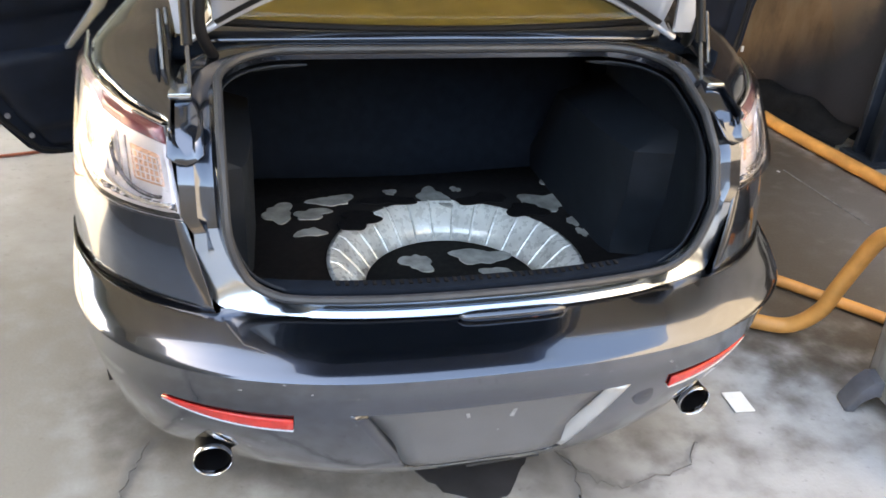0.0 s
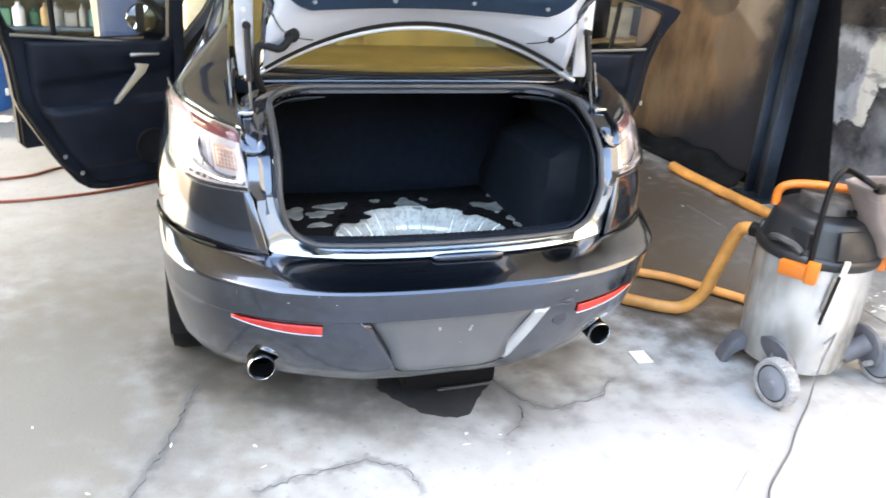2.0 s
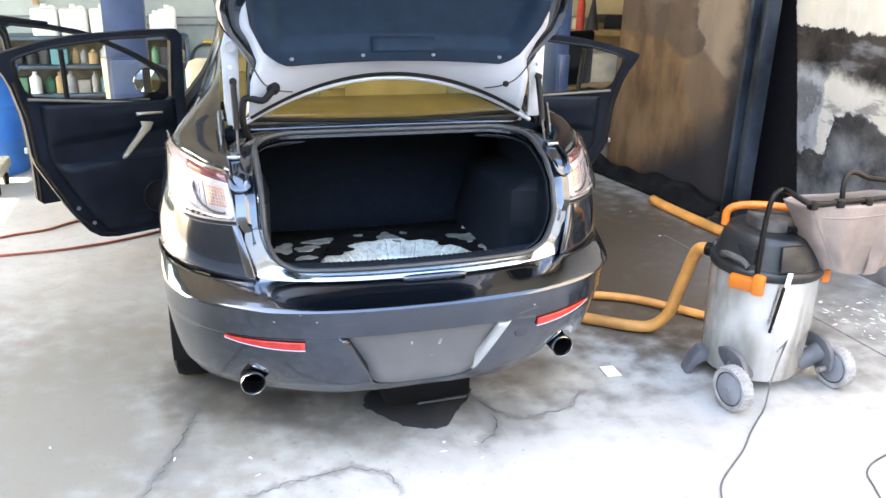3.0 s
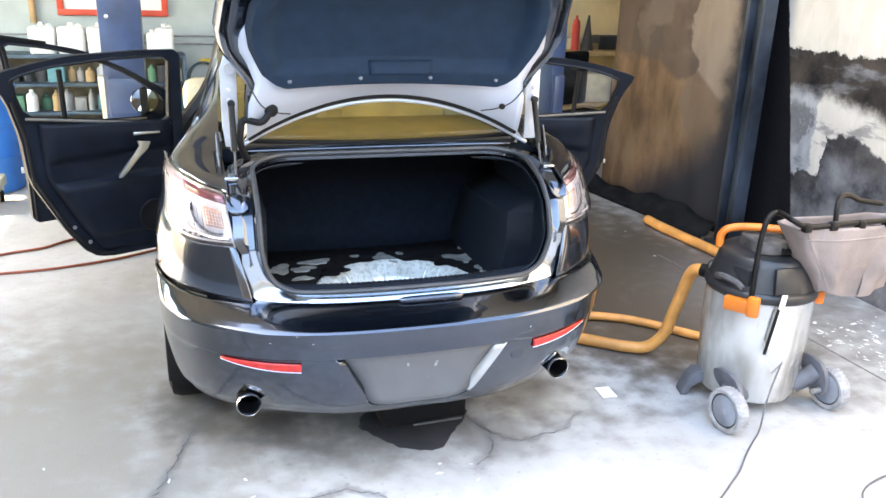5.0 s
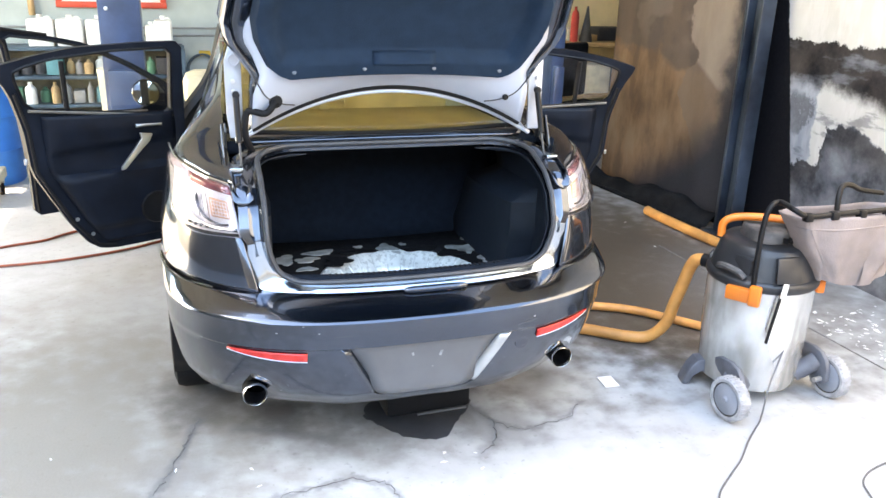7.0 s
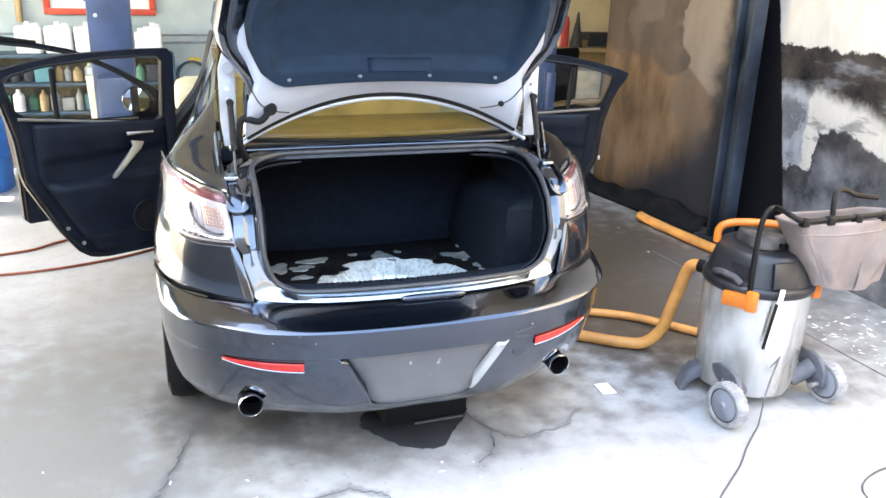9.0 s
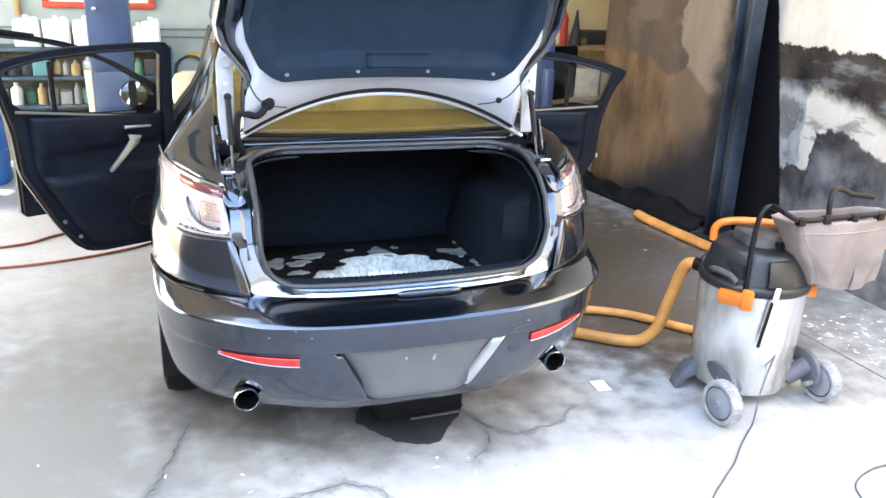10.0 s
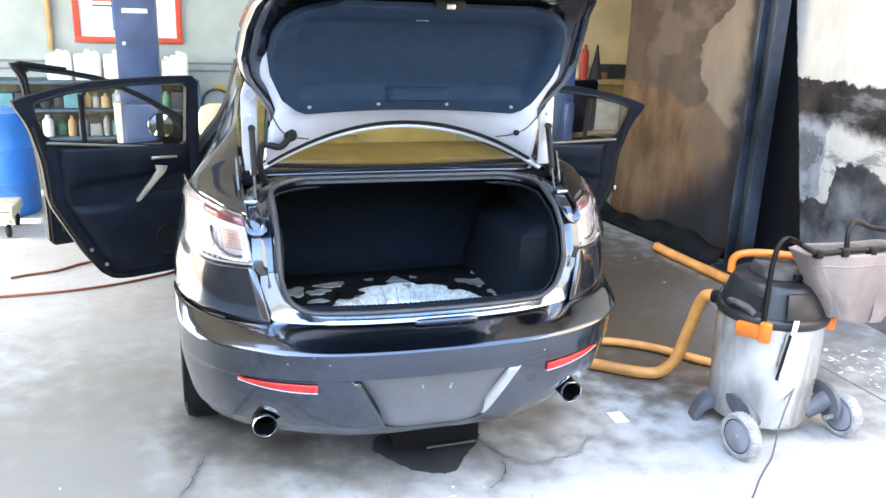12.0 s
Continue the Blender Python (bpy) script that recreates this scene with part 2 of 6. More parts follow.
def concrete():
    m = mat("concrete_floor", (0.41, 0.412, 0.412), 0.55, 0, 0.1, 2.2, 0.25, 90)
    nt, b = nodes_of(m)
    base = b.inputs["Base Color"].links[0].from_socket
    ax = axes_of(nt)
    coarse, fine = noise_at(nt, 1.1, 8), noise_at(nt, 9.0, 8)
    base = mix_in(nt, base, (0.20, 0.19, 0.185), math_node(nt, "MULTIPLY", smooth_step(nt, coarse, 0.52, 0.74), 0.28))
    speck = noise_at(nt, 34.0, 5)
    base = mix_in(nt, base, (0.17, 0.165, 0.16), math_node(nt, "MULTIPLY", smooth_step(nt, speck, 0.60, 0.74), 0.5))
    grime, scrape = noise_at(nt, 13.0, 12), noise_at(nt, 5.0, 9, (1, 0.35, 1))
    base = mix_in(nt, base, (0.24, 0.225, 0.205), math_node(nt, "MULTIPLY", smooth_step(nt, grime, 0.46, 0.70), 0.2))
    base = mix_in(nt, base, (0.46, 0.45, 0.43), math_node(nt, "MULTIPLY", smooth_step(nt, scrape, 0.54, 0.74), 0.25))
    # old spills, and broad patches that put shade and warm light into the floor: x, y, reach, colour, strength
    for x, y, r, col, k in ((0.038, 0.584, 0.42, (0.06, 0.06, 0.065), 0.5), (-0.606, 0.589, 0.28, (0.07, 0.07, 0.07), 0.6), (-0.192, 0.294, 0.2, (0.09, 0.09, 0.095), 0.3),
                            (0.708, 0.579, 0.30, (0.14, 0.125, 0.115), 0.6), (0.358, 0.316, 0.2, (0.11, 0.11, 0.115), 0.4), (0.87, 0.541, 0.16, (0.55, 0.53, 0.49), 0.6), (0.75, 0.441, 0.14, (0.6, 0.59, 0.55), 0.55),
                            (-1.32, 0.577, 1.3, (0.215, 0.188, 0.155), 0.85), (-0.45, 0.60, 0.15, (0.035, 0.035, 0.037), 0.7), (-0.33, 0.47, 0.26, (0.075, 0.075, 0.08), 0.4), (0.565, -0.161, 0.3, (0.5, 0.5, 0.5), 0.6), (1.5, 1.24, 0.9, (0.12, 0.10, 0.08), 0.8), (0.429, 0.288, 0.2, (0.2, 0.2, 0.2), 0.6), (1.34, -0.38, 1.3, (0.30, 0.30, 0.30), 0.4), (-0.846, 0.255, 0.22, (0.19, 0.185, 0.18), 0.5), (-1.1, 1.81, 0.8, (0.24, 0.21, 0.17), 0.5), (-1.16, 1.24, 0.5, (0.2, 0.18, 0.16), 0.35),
                            # the broad dark ones here stand in for shade before the sheet and by the tyre
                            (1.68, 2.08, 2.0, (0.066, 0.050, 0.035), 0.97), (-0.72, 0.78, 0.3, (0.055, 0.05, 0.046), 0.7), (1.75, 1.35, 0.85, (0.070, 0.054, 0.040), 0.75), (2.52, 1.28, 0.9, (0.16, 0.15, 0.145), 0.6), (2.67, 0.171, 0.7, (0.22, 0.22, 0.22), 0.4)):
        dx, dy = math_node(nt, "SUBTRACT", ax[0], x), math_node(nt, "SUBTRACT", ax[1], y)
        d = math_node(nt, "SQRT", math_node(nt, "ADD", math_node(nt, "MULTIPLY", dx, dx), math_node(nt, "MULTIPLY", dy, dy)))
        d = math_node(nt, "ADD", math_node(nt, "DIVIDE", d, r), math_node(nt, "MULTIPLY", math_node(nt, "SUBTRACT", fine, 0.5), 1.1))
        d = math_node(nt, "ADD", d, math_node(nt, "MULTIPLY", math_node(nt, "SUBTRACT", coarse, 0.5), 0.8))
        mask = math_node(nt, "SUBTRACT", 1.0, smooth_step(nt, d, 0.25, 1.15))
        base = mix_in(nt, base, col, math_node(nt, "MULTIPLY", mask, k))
    # dirt that has spread along the cracks
    rag = noise_at(nt, 22.0, 8)
    wx = math_node(nt, "ADD", ax[0], math_node(nt, "MULTIPLY", math_node(nt, "SUBTRACT", fine, 0.5), 0.10))
    wy = math_node(nt, "ADD", ax[1], math_node(nt, "MULTIPLY", math_node(nt, "SUBTRACT", rag, 0.5), 0.08))
    for path, reach in CRACKS:
        near = None
        for (xa, ya), (xb, yb) in zip(path, path[1:]):
            ln = math.hypot(xb - xa, yb - ya)
            tx, ty = (xb - xa) / ln, (yb - ya) / ln
            px, py = math_node(nt, "SUBTRACT", wx, xa), math_node(nt, "SUBTRACT", wy, ya)
            along = math_node(nt, "ADD", math_node(nt, "MULTIPLY", px, tx), math_node(nt, "MULTIPLY", py, ty))
            across = math_node(nt, "ABSOLUTE", math_node(nt, "SUBTRACT", math_node(nt, "MULTIPLY", px, ty), math_node(nt, "MULTIPLY", py, tx)))
            past = math_node(nt, "ABSOLUTE", math_node(nt, "SUBTRACT", along, ln / 2))
            d = math_node(nt, "MAXIMUM", across, math_node(nt, "SUBTRACT", past, ln / 2))
            near = d if near is None else math_node(nt, "MINIMUM", near, d)
        mask = math_node(nt, "SUBTRACT", 1.0, smooth_step(nt, near, 0.0, reach))
        base = mix_in(nt, base, (0.10, 0.10, 0.105), math_node(nt, "MULTIPLY", mask, math_node(nt, "MULTIPLY_ADD", coarse, 0.7, 0.15)))
    nt.links.new(base, b.inputs["Base Color"])
    return m


def sooted_wall():
    """White paint, broken by jagged clouds of soot and a blue-grey stretch."""
    m = mat("sooted_wall", (0.47, 0.45, 0.425), 0.85, 0, 0.08, 3, 0.3, 50, spec=0.12)
    nt, b = nodes_of(m)
    base = b.inputs["Base Color"].links[0].from_socket
    ax = axes_of(nt)
    big, rag, fine = noise_at(nt, 1.7, 3), noise_at(nt, 8.0, 13, (1, 1, 1), 0.68), noise_at(nt, 14.0, 8, (1, 1, 0.3))
    cloud, wisp = noise_at(nt, 4.5, 12, (1, 1, 1), 0.62), noise_at(nt, 3.4, 9, (1, 0.6, 1.8), 0.62)

    def ramp_of(fac, dark, light, lo=0.32, hi=0.7):
        ramp = nt.nodes.new("ShaderNodeValToRGB")
        el = ramp.color_ramp.elements
        el[0].position, el[0].color = lo, (*dark, 1)
        el[1].position, el[1].color = hi, (*light, 1)
        nt.links.new(fac, ramp.inputs["Fac"])
        return ramp.outputs["Color"]

    def over(base, col, fac):
        mx = nt.nodes.new("ShaderNodeMix")
        mx.data_type = "RGBA"
        nt.links.new(fac, mx.inputs[0])
        nt.links.new(base, mx.inputs[6])
        nt.links.new(col, mx.inputs[7])
        return mx.outputs[2]

    def wobble(v, a, b):
        v = math_node(nt, "ADD", v, math_node(nt, "MULTIPLY", math_node(nt, "SUBTRACT", rag, 0.5), a))
        return math_node(nt, "ADD", v, math_node(nt, "MULTIPLY", math_node(nt, "SUBTRACT", big, 0.5), b))

    def no(v):
        return math_node(nt, "SUBTRACT", 1.0, v)
    grey = ramp_of(fine, (0.22, 0.235, 0.27), (0.36, 0.37, 0.40))
    soot = ramp_of(cloud, (0.006, 0.006, 0.008), (0.06, 0.05, 0.045))
    ash = ramp_of(cloud, (0.032, 0.034, 0.042), (0.19, 0.195, 0.215))
    base = mix_in(nt, base, (0.55, 0.53, 0.53), math_node(nt, "MULTIPLY", smooth_step(nt, fine, 0.45, 0.6), 0.4))
    z, z2, y = wobble(ax[2], 0.16, 0.05), wobble(ax[2], 0.20, 0.12), wobble(ax[1], 0.16, 0.05)
    under_band = curve_of(nt, y, [(0.6, 0.90), (1.0, 0.95), (1.235, 1.0), (1.35, 1.035), (1.535, 1.075), (1.77, 1.065), (2.3, 1.07)])
    cloud_top = curve_of(nt, y, [(0.6, 0.70), (1.0, 0.78), (1.237, 0.83), (1.35, 0.87), (1.44, 0.90), (1.53, 0.895), (1.625, 0.85), (1.66, 0.64), (1.70, 0.63), (1.86, 0.58), (2.3, 0.55)])
    # blue-grey stretch beside the post
    base = over(base, grey, math_node(nt, "MULTIPLY", smooth_step(nt, y, 1.735, 1.75), no(smooth_step(nt, z, 1.12, 1.2))))
    base = over(base, ash, math_node(nt, "MULTIPLY", math_node(nt, "MULTIPLY", smooth_step(nt, y, 1.74, 1.755), smooth_step(nt, cloud, 0.47, 0.53)), math_node(nt, "MULTIPLY", smooth_step(nt, z, 0.74, 0.80), no(smooth_step(nt, z, 0.98, 1.04)))))
    # black lower cloud with a ragged upper edge, lighter puffs inside it
    base = over(base, ash, no(smooth_step(nt, math_node(nt, "SUBTRACT", z, cloud_top), -0.006, 0.008)))
    under = math_node(nt, "SUBTRACT", cloud_top, z)
    base = over(base, soot, math_node(nt, "MULTIPLY", math_node(nt, "MULTIPLY", smooth_step(nt, under, 0.0, 0.012), no(smooth_step(nt, under, 0.05, 0.24))), 0.7))
    # brown-black band with a crisp top and a soft foot
    band = math_node(nt, "MULTIPLY", smooth_step(nt, math_node(nt, "SUBTRACT", z2, under_band), -0.05, 0.07), no(smooth_step(nt, z, 1.338, 1.352)))
    base = over(base, over(soot, ash, math_node(nt, "MULTIPLY", smooth_step(nt, wisp, 0.50, 0.62), 0.8)), band)
    # wisps in the white patch, black strip along the post
    base = over(base, ash, math_node(nt, "MULTIPLY", math_node(nt, "MULTIPLY", smooth_step(nt, wisp, 0.54, 0.60), no(smooth_step(nt, ax[2], 0.98, 1.06))), 0.6))
    lean = math_node(nt, "ADD", math_node(nt, "MULTIPLY_ADD", ax[2], -0.258, ax[1]), math_node(nt, "MULTIPLY", math_node(nt, "SUBTRACT", rag, 0.5), 0.05))
    base = mix_in(nt, base, (0.005, 0.005, 0.007), smooth_step(nt, lean, 1.722, 1.734))
    nt.links.new(base, b.inputs["Base Color"])
    return m


def sooted_sheet():
    """Brown smoke-stained cloth with pale torn patches, grey clouds above and a black foot."""
    m = mat("sooted_sheet", (0.140, 0.084, 0.047), 0.9, 0, 0.25, 1.6, 0.4, 60, spec=0.1)
    nt, b = nodes_of(m)
    base = b.inputs["Base Color"].links[0].from_socket
    ax = axes_of(nt)
    streak, rag, big = noise_at(nt, 3.6, 8, (1, 1.5, 0.6), 0.55), noise_at(nt, 6.0, 12, (1, 1, 1), 0.62), noise_at(nt, 1.5, 4)
    puff, smoke = noise_at(nt, 2.6, 3, (1, 1, 1.3)), noise_at(nt, 2.0, 9, (1, 1, 1), 0.6)
    y = math_node(nt, "ADD", ax[1], math_node(nt, "MULTIPLY", math_node(nt, "SUBTRACT", rag, 0.5), 0.20))
    z = math_node(nt, "ADD", ax[2], math_node(nt, "MULTIPLY", math_node(nt, "SUBTRACT", big, 0.5), 0.25))

    def no(v):
        return math_node(nt, "SUBTRACT", 1.0, v)

    def both(*f):
        out = f[0]
        for q in f[1:]:
            out = math_node(nt, "MULTIPLY", out, q)
        return out
    base = mix_in(nt, base, (0.20, 0.135, 0.088), both(smooth_step(nt, streak, 0.46, 0.66), math_node(nt, "MULTIPLY_ADD", smoke, 0.9, 0.1)))
    base = mix_in(nt, base, (0.055, 0.036, 0.026), math_node(nt, "MULTIPLY", smooth_step(nt, streak, 0.52, 0.36), 0.55))
    # grey-brown smoke clouds over the upper half, with rounded edges
    base = mix_in(nt, base, (0.070, 0.056, 0.049), both(smooth_step(nt, math_node(nt, "MULTIPLY_ADD", puff, 0.9, z), 1.50, 1.62), math_node(nt, "MULTIPLY_ADD", smoke, 0.5, 0.5)))
    base = mix_in(nt, base, (0.150, 0.118, 0.094), both(smooth_step(nt, puff, 0.50, 0.60), smooth_step(nt, z, 1.15, 1.40), math_node(nt, "MULTIPLY_ADD", smoke, 0.9, 0.1)))
    # torn pale layer towards the post: a lobe above, a longer browner one below
    rim = curve_of(nt, ax[2], [(0.0, 2.20), (0.2, 2.30), (0.43, 2.66), (0.65, 2.79), (0.86, 2.92), (1.05, 2.88), (1.10, 2.80), (1.18, 2.79), (1.3, 2.86), (1.485, 2.90), (1.59, 2.82), (1.75, 2.62), (4.2, 2.5)])
    inside = no(smooth_step(nt, math_node(nt, "SUBTRACT", y, rim), -0.012, 0.012))
    base = mix_in(nt, base, (0.135, 0.100, 0.076), both(inside, math_node(nt, "MULTIPLY_ADD", smoke, 0.5, 0.5)))
    base = mix_in(nt, base, (0.255, 0.205, 0.168), both(inside, smooth_step(nt, math_node(nt, "ADD", z, math_node(nt, "MULTIPLY", math_node(nt, "SUBTRACT", ax[1], 2.68), -0.5)), 1.07, 1.13), math_node(nt, "MULTIPLY_ADD", streak, 1.0, 0.1)))
    # soot: along the post, and climbing from the foot
    right = curve_of(nt, ax[2], [(0.0, 2.75), (0.4, 2.58), (0.75, 2.48), (1.0, 2.46), (1.08, 2.50), (1.2, 2.42), (1.33, 2.42), (1.6, 2.46), (4.2, 2.55)])
    base = mix_in(nt, base, (0.026, 0.027, 0.033), math_node(nt, "MULTIPLY", no(smooth_step(nt, math_node(nt, "SUBTRACT", y, right), -0.09, 0.06)), 0.92))
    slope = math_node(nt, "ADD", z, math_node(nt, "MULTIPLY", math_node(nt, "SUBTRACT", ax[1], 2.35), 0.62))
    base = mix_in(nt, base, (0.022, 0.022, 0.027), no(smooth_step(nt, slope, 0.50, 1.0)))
    nt.links.new(base, b.inputs["Base Color"])
    return m


CONCRETE = concrete()
WALLTEAL = mat("wall_teal", (0.36, 0.405, 0.395), 0.6, 0, 0.12, 3, 0.1, 60)
CREAM = mat("wall_cream", (0.70, 0.58, 0.36), 0.6, 0, 0.12, 3, 0.1, 60)
CEIL = mat("ceiling_white", (0.55, 0.52, 0.45), 0.8, 0, 0.1, 3)
BLUE = mat("lift_blue", (0.035, 0.062, 0.135), 0.4, 0, 0.25, 5, 0.1, 60, 0.3)
BROWN = sooted_sheet()
SOOT = sooted_wall()
BLACKCLOTH = mat("black_cloth", (0.008, 0.008, 0.009), 0.9, 0, 0.4, 9, 0.6, 70, spec=0.12)
YARDWALL = mat("yard_wall", (0.16, 0.14, 0.12), 0.85, 0, 0.2, 1.5, 0.3, 30)
OUTSIDE = mat("yard_ground", (0.21, 0.165, 0.11), 0.85, 0, 0.25, 0.8, 0.3, 30)


# ---- the workshop ----
def wall_box(name, a, b, material, label):
    c = [(p + q) / 2 for p, q in zip(a, b)]
    s = [abs(q - p) for p, q in zip(a, b)]
    return solo(name, box(c, s), material, label, "wall", kind="structure")


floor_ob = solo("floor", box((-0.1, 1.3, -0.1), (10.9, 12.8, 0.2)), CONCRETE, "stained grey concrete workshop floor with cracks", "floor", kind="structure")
# unseen yard ground, browned to tint what the paint reflects
solo("ground", box((0, 0, -0.16), (160, 160, 0.2)), OUTSIDE, "brownish unseen ground outside, tinted for the reflections on the car", "ground", kind="structure")
wall_box("wall_back", (-5.6, 6.35, 0), (5.4, 6.55, 4.2), WALLTEAL, "pale blue-grey painted back wall of the workshop")
wall_box("wall_right", (2.97, -5.1, 0), (3.17, 2.28, 4.2), SOOT, "white wall with black soot clouds and peeling paint")
wall_box("wall_far_right", (5.2, 2.28, 0), (5.4, 6.35, 4.2), CREAM, "cream painted side wall")
wall_box("wall_recess", (3.17, 2.08, 0), (5.4, 2.28, 4.2), CREAM, "cream painted wall of the side bay")
wall_box("wall_back_cream", (2.83, 6.25, 0), (5.2, 6.35, 4.2), CREAM, "cream painted stretch of the back wall")
# unseen; its near edge is set so that sky light reaches the tail
wall_box("ceiling", (-5.6, 0.9, 4.2), (5.4, 6.55, 4.35), CEIL, "plain whitish unseen ceiling, cut short so sky light reaches the car")
# unseen left walls, added to shade the front floor and bound the sun patch
wall_box("wall_left_rear", (-5.6, 5.2, 0), (-5.4, 6.35, 4.2), WALLTEAL, "pale blue-grey unseen side wall beyond the gate")
wall_box("wall_left_front_unseen", (-5.6, -5.1, 0), (-5.4, 1.5, 7.0), YARDWALL, "plain brownish unseen side wall that shades the front floor")
wall_box("wall_left_lintel", (-5.6, 1.5, 2.9), (-5.4, 5.2, 4.2), WALLTEAL, "unseen wall above the side gate that bounds the sun patch")
# unseen wall added behind the camera to darken what the paint reflects
wall_box("wall_yard_unseen", (-12, -10.2, -0.1), (12, -10.0, 4.5), YARDWALL, "plain brownish unseen wall that darkens the reflections on the car")

# sooty sheet that closes the side bay, with folds, and the dark cloth at its foot
rows = []
for z in np.linspace(0.03, 4.15, 34):
    rows.append([(2.853 - 0.144 * (y - 2.308) + 0.016 * math.sin(6.9 * y + 0.7 * z) + 0.006 * math.sin(19 * y - 1.3 * z) + 0.008 * math.sin(3 * z + y), y, z) for y in np.linspace(2.30, 3.731, 60)])
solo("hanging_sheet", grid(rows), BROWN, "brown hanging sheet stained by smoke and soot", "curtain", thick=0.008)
rows = []
for k in range(40):
    y = 2.34 + 1.50 * k / 39
    h = 0.05 + 0.03 * math.sin(5 * y) + 0.015 * math.sin(17 * y)
    x0 = 2.803 - 0.144 * (y - 2.308)
    rows.append([(x0 + 0.03, y, h + 0.07), (x0 - 0.02, y, h + 0.03), (x0 - 0.045 - 0.012 * math.sin(11 * y), y, h * 0.6), (x0 - 0.08 - 0.015 * math.sin(9 * y), y, 0.02), (x0 - 0.095, y, 0.004)])
solo("dark_cloth", grid(rows), BLACKCLOTH, "black cloth bunched along the foot of the sheet", "cloth", thick=0.006)

# steel post between the sheet and the wall
POSTM = mat("post_steel", (0.008, 0.011, 0.017), 0.38, 0.2, 0.7, 3, 0.2, 40, col2=(0.05, 0.065, 0.09), spec=0.35)
post = thing("steel_post", "dark blue-black steel post with worn flanges", "post")
part("web", box((2.835, 2.18, 2.1), (0.06, 0.10, 4.2), 0.004), POSTM, post)
part("flange", box((2.80, 2.25, 2.1), (0.10, 0.03, 4.2), 0.004), POSTM, post)
part("flange", box((2.80, 2.11, 2.1), (0.10, 0.03, 4.2), 0.004), POSTM, post)
part("base_plate", box((2.81, 2.18, 0.01), (0.2, 0.26, 0.02), 0.003), POSTM, post)


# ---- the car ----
def dust_and_lift_on_bumper():
    """Fine dust on the faces that look up, lightened too for their pale reflections, and thin scratches all over."""
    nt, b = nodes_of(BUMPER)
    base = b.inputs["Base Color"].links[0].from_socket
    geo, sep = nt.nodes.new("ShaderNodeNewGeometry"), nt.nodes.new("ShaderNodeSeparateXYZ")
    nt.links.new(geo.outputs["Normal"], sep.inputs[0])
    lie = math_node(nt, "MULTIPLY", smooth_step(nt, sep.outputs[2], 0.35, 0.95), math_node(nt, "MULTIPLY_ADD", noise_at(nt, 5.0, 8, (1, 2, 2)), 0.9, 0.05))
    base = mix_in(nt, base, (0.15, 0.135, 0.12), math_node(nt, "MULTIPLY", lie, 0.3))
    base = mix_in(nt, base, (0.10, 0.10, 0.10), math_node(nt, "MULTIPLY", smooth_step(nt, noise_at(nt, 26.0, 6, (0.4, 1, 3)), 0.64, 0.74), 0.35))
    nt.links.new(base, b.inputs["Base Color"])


dust_and_lift_on_bumper()
LINK = mat("link_steel", (0.10, 0.095, 0.09), 0.3, 0.9, 0.5, 30, 0.1, 100)
HINGE = mat("hinge_paint", (0.40, 0.43, 0.48), 0.35, 0.3, 0.12, 10, 0, 100, 0.4)
car = thing("car", "dark grey metallic sedan with its boot and doors standing open", "car")


def lerp(table, q):
    return float(np.interp(q, [r[0] for r in table], [r[1] for r in table]))


def corner(x, half, depth, power):
    """How far the plan curve of the tail has run forward at x."""
    k = min(1.0, abs(x) / half)
    return depth * (1 - (1 - k ** power) ** (1 / power))


BUMP_Y0 = [(0.235, 0.215), (0.28, 0.128), (0.33, 0.093), (0.36, 0.081), (0.42, 0.062), (0.48, 0.047), (0.5, 0.042), (0.529, 0.037), (0.537, 0.027), (0.58, 0.02), (0.631, 0.002), (0.635, 0.0), (0.638, 0.003), (0.642, 0.010), (0.659, 0.05), (0.673, 0.095), (0.686, 0.138), (0.692, 0.165)]
BUMP_W = [(0.24, 0.76), (0.28, 0.79), (0.33, 0.81), (0.5, 0.831), (0.64, 0.840), (0.70, 0.843)]
SIDE_W = [(0.22, 0.77), (0.3, 0.83), (0.5, 0.843), (0.65, 0.848), (0.8, 0.842), (0.88, 0.827), (0.93, 0.813), (1.0, 0.793), (1.06, 0.774), (1.1, 0.757)]
TAIL_Y0 = [(0.66, 0.12), (0.75, 0.13), (0.88, 0.155), (1.0, 0.20), (1.08, 0.26)]
INNER_X = [(0.68, 0.535), (0.74, 0.548), (0.87, 0.580), (1.0, 0.602)]
BELT_Z = [(0.27, 1.0), (0.36, 1.02), (0.5, 1.045), (0.7, 1.05), (0.9, 1.02), (1.1, 0.98), (1.3, 0.95), (1.8, 0.93)]
TUCK_Z = [(0.9, 1.02), (1.1, 0.98), (1.25, 1.0), (1.3, 1.10), (1.5, 1.27), (1.75, 1.37)]
TUCK_X = [(0.9, 0.780), (1.1, 0.765), (1.25, 0.735), (1.3, 0.665), (1.5, 0.585), (1.75, 0.535)]


def ease(v, lo, hi):
    t = max(0.0, min(1.0, (v - lo) / (hi - lo)))
    return t * t * (3 - 2 * t)


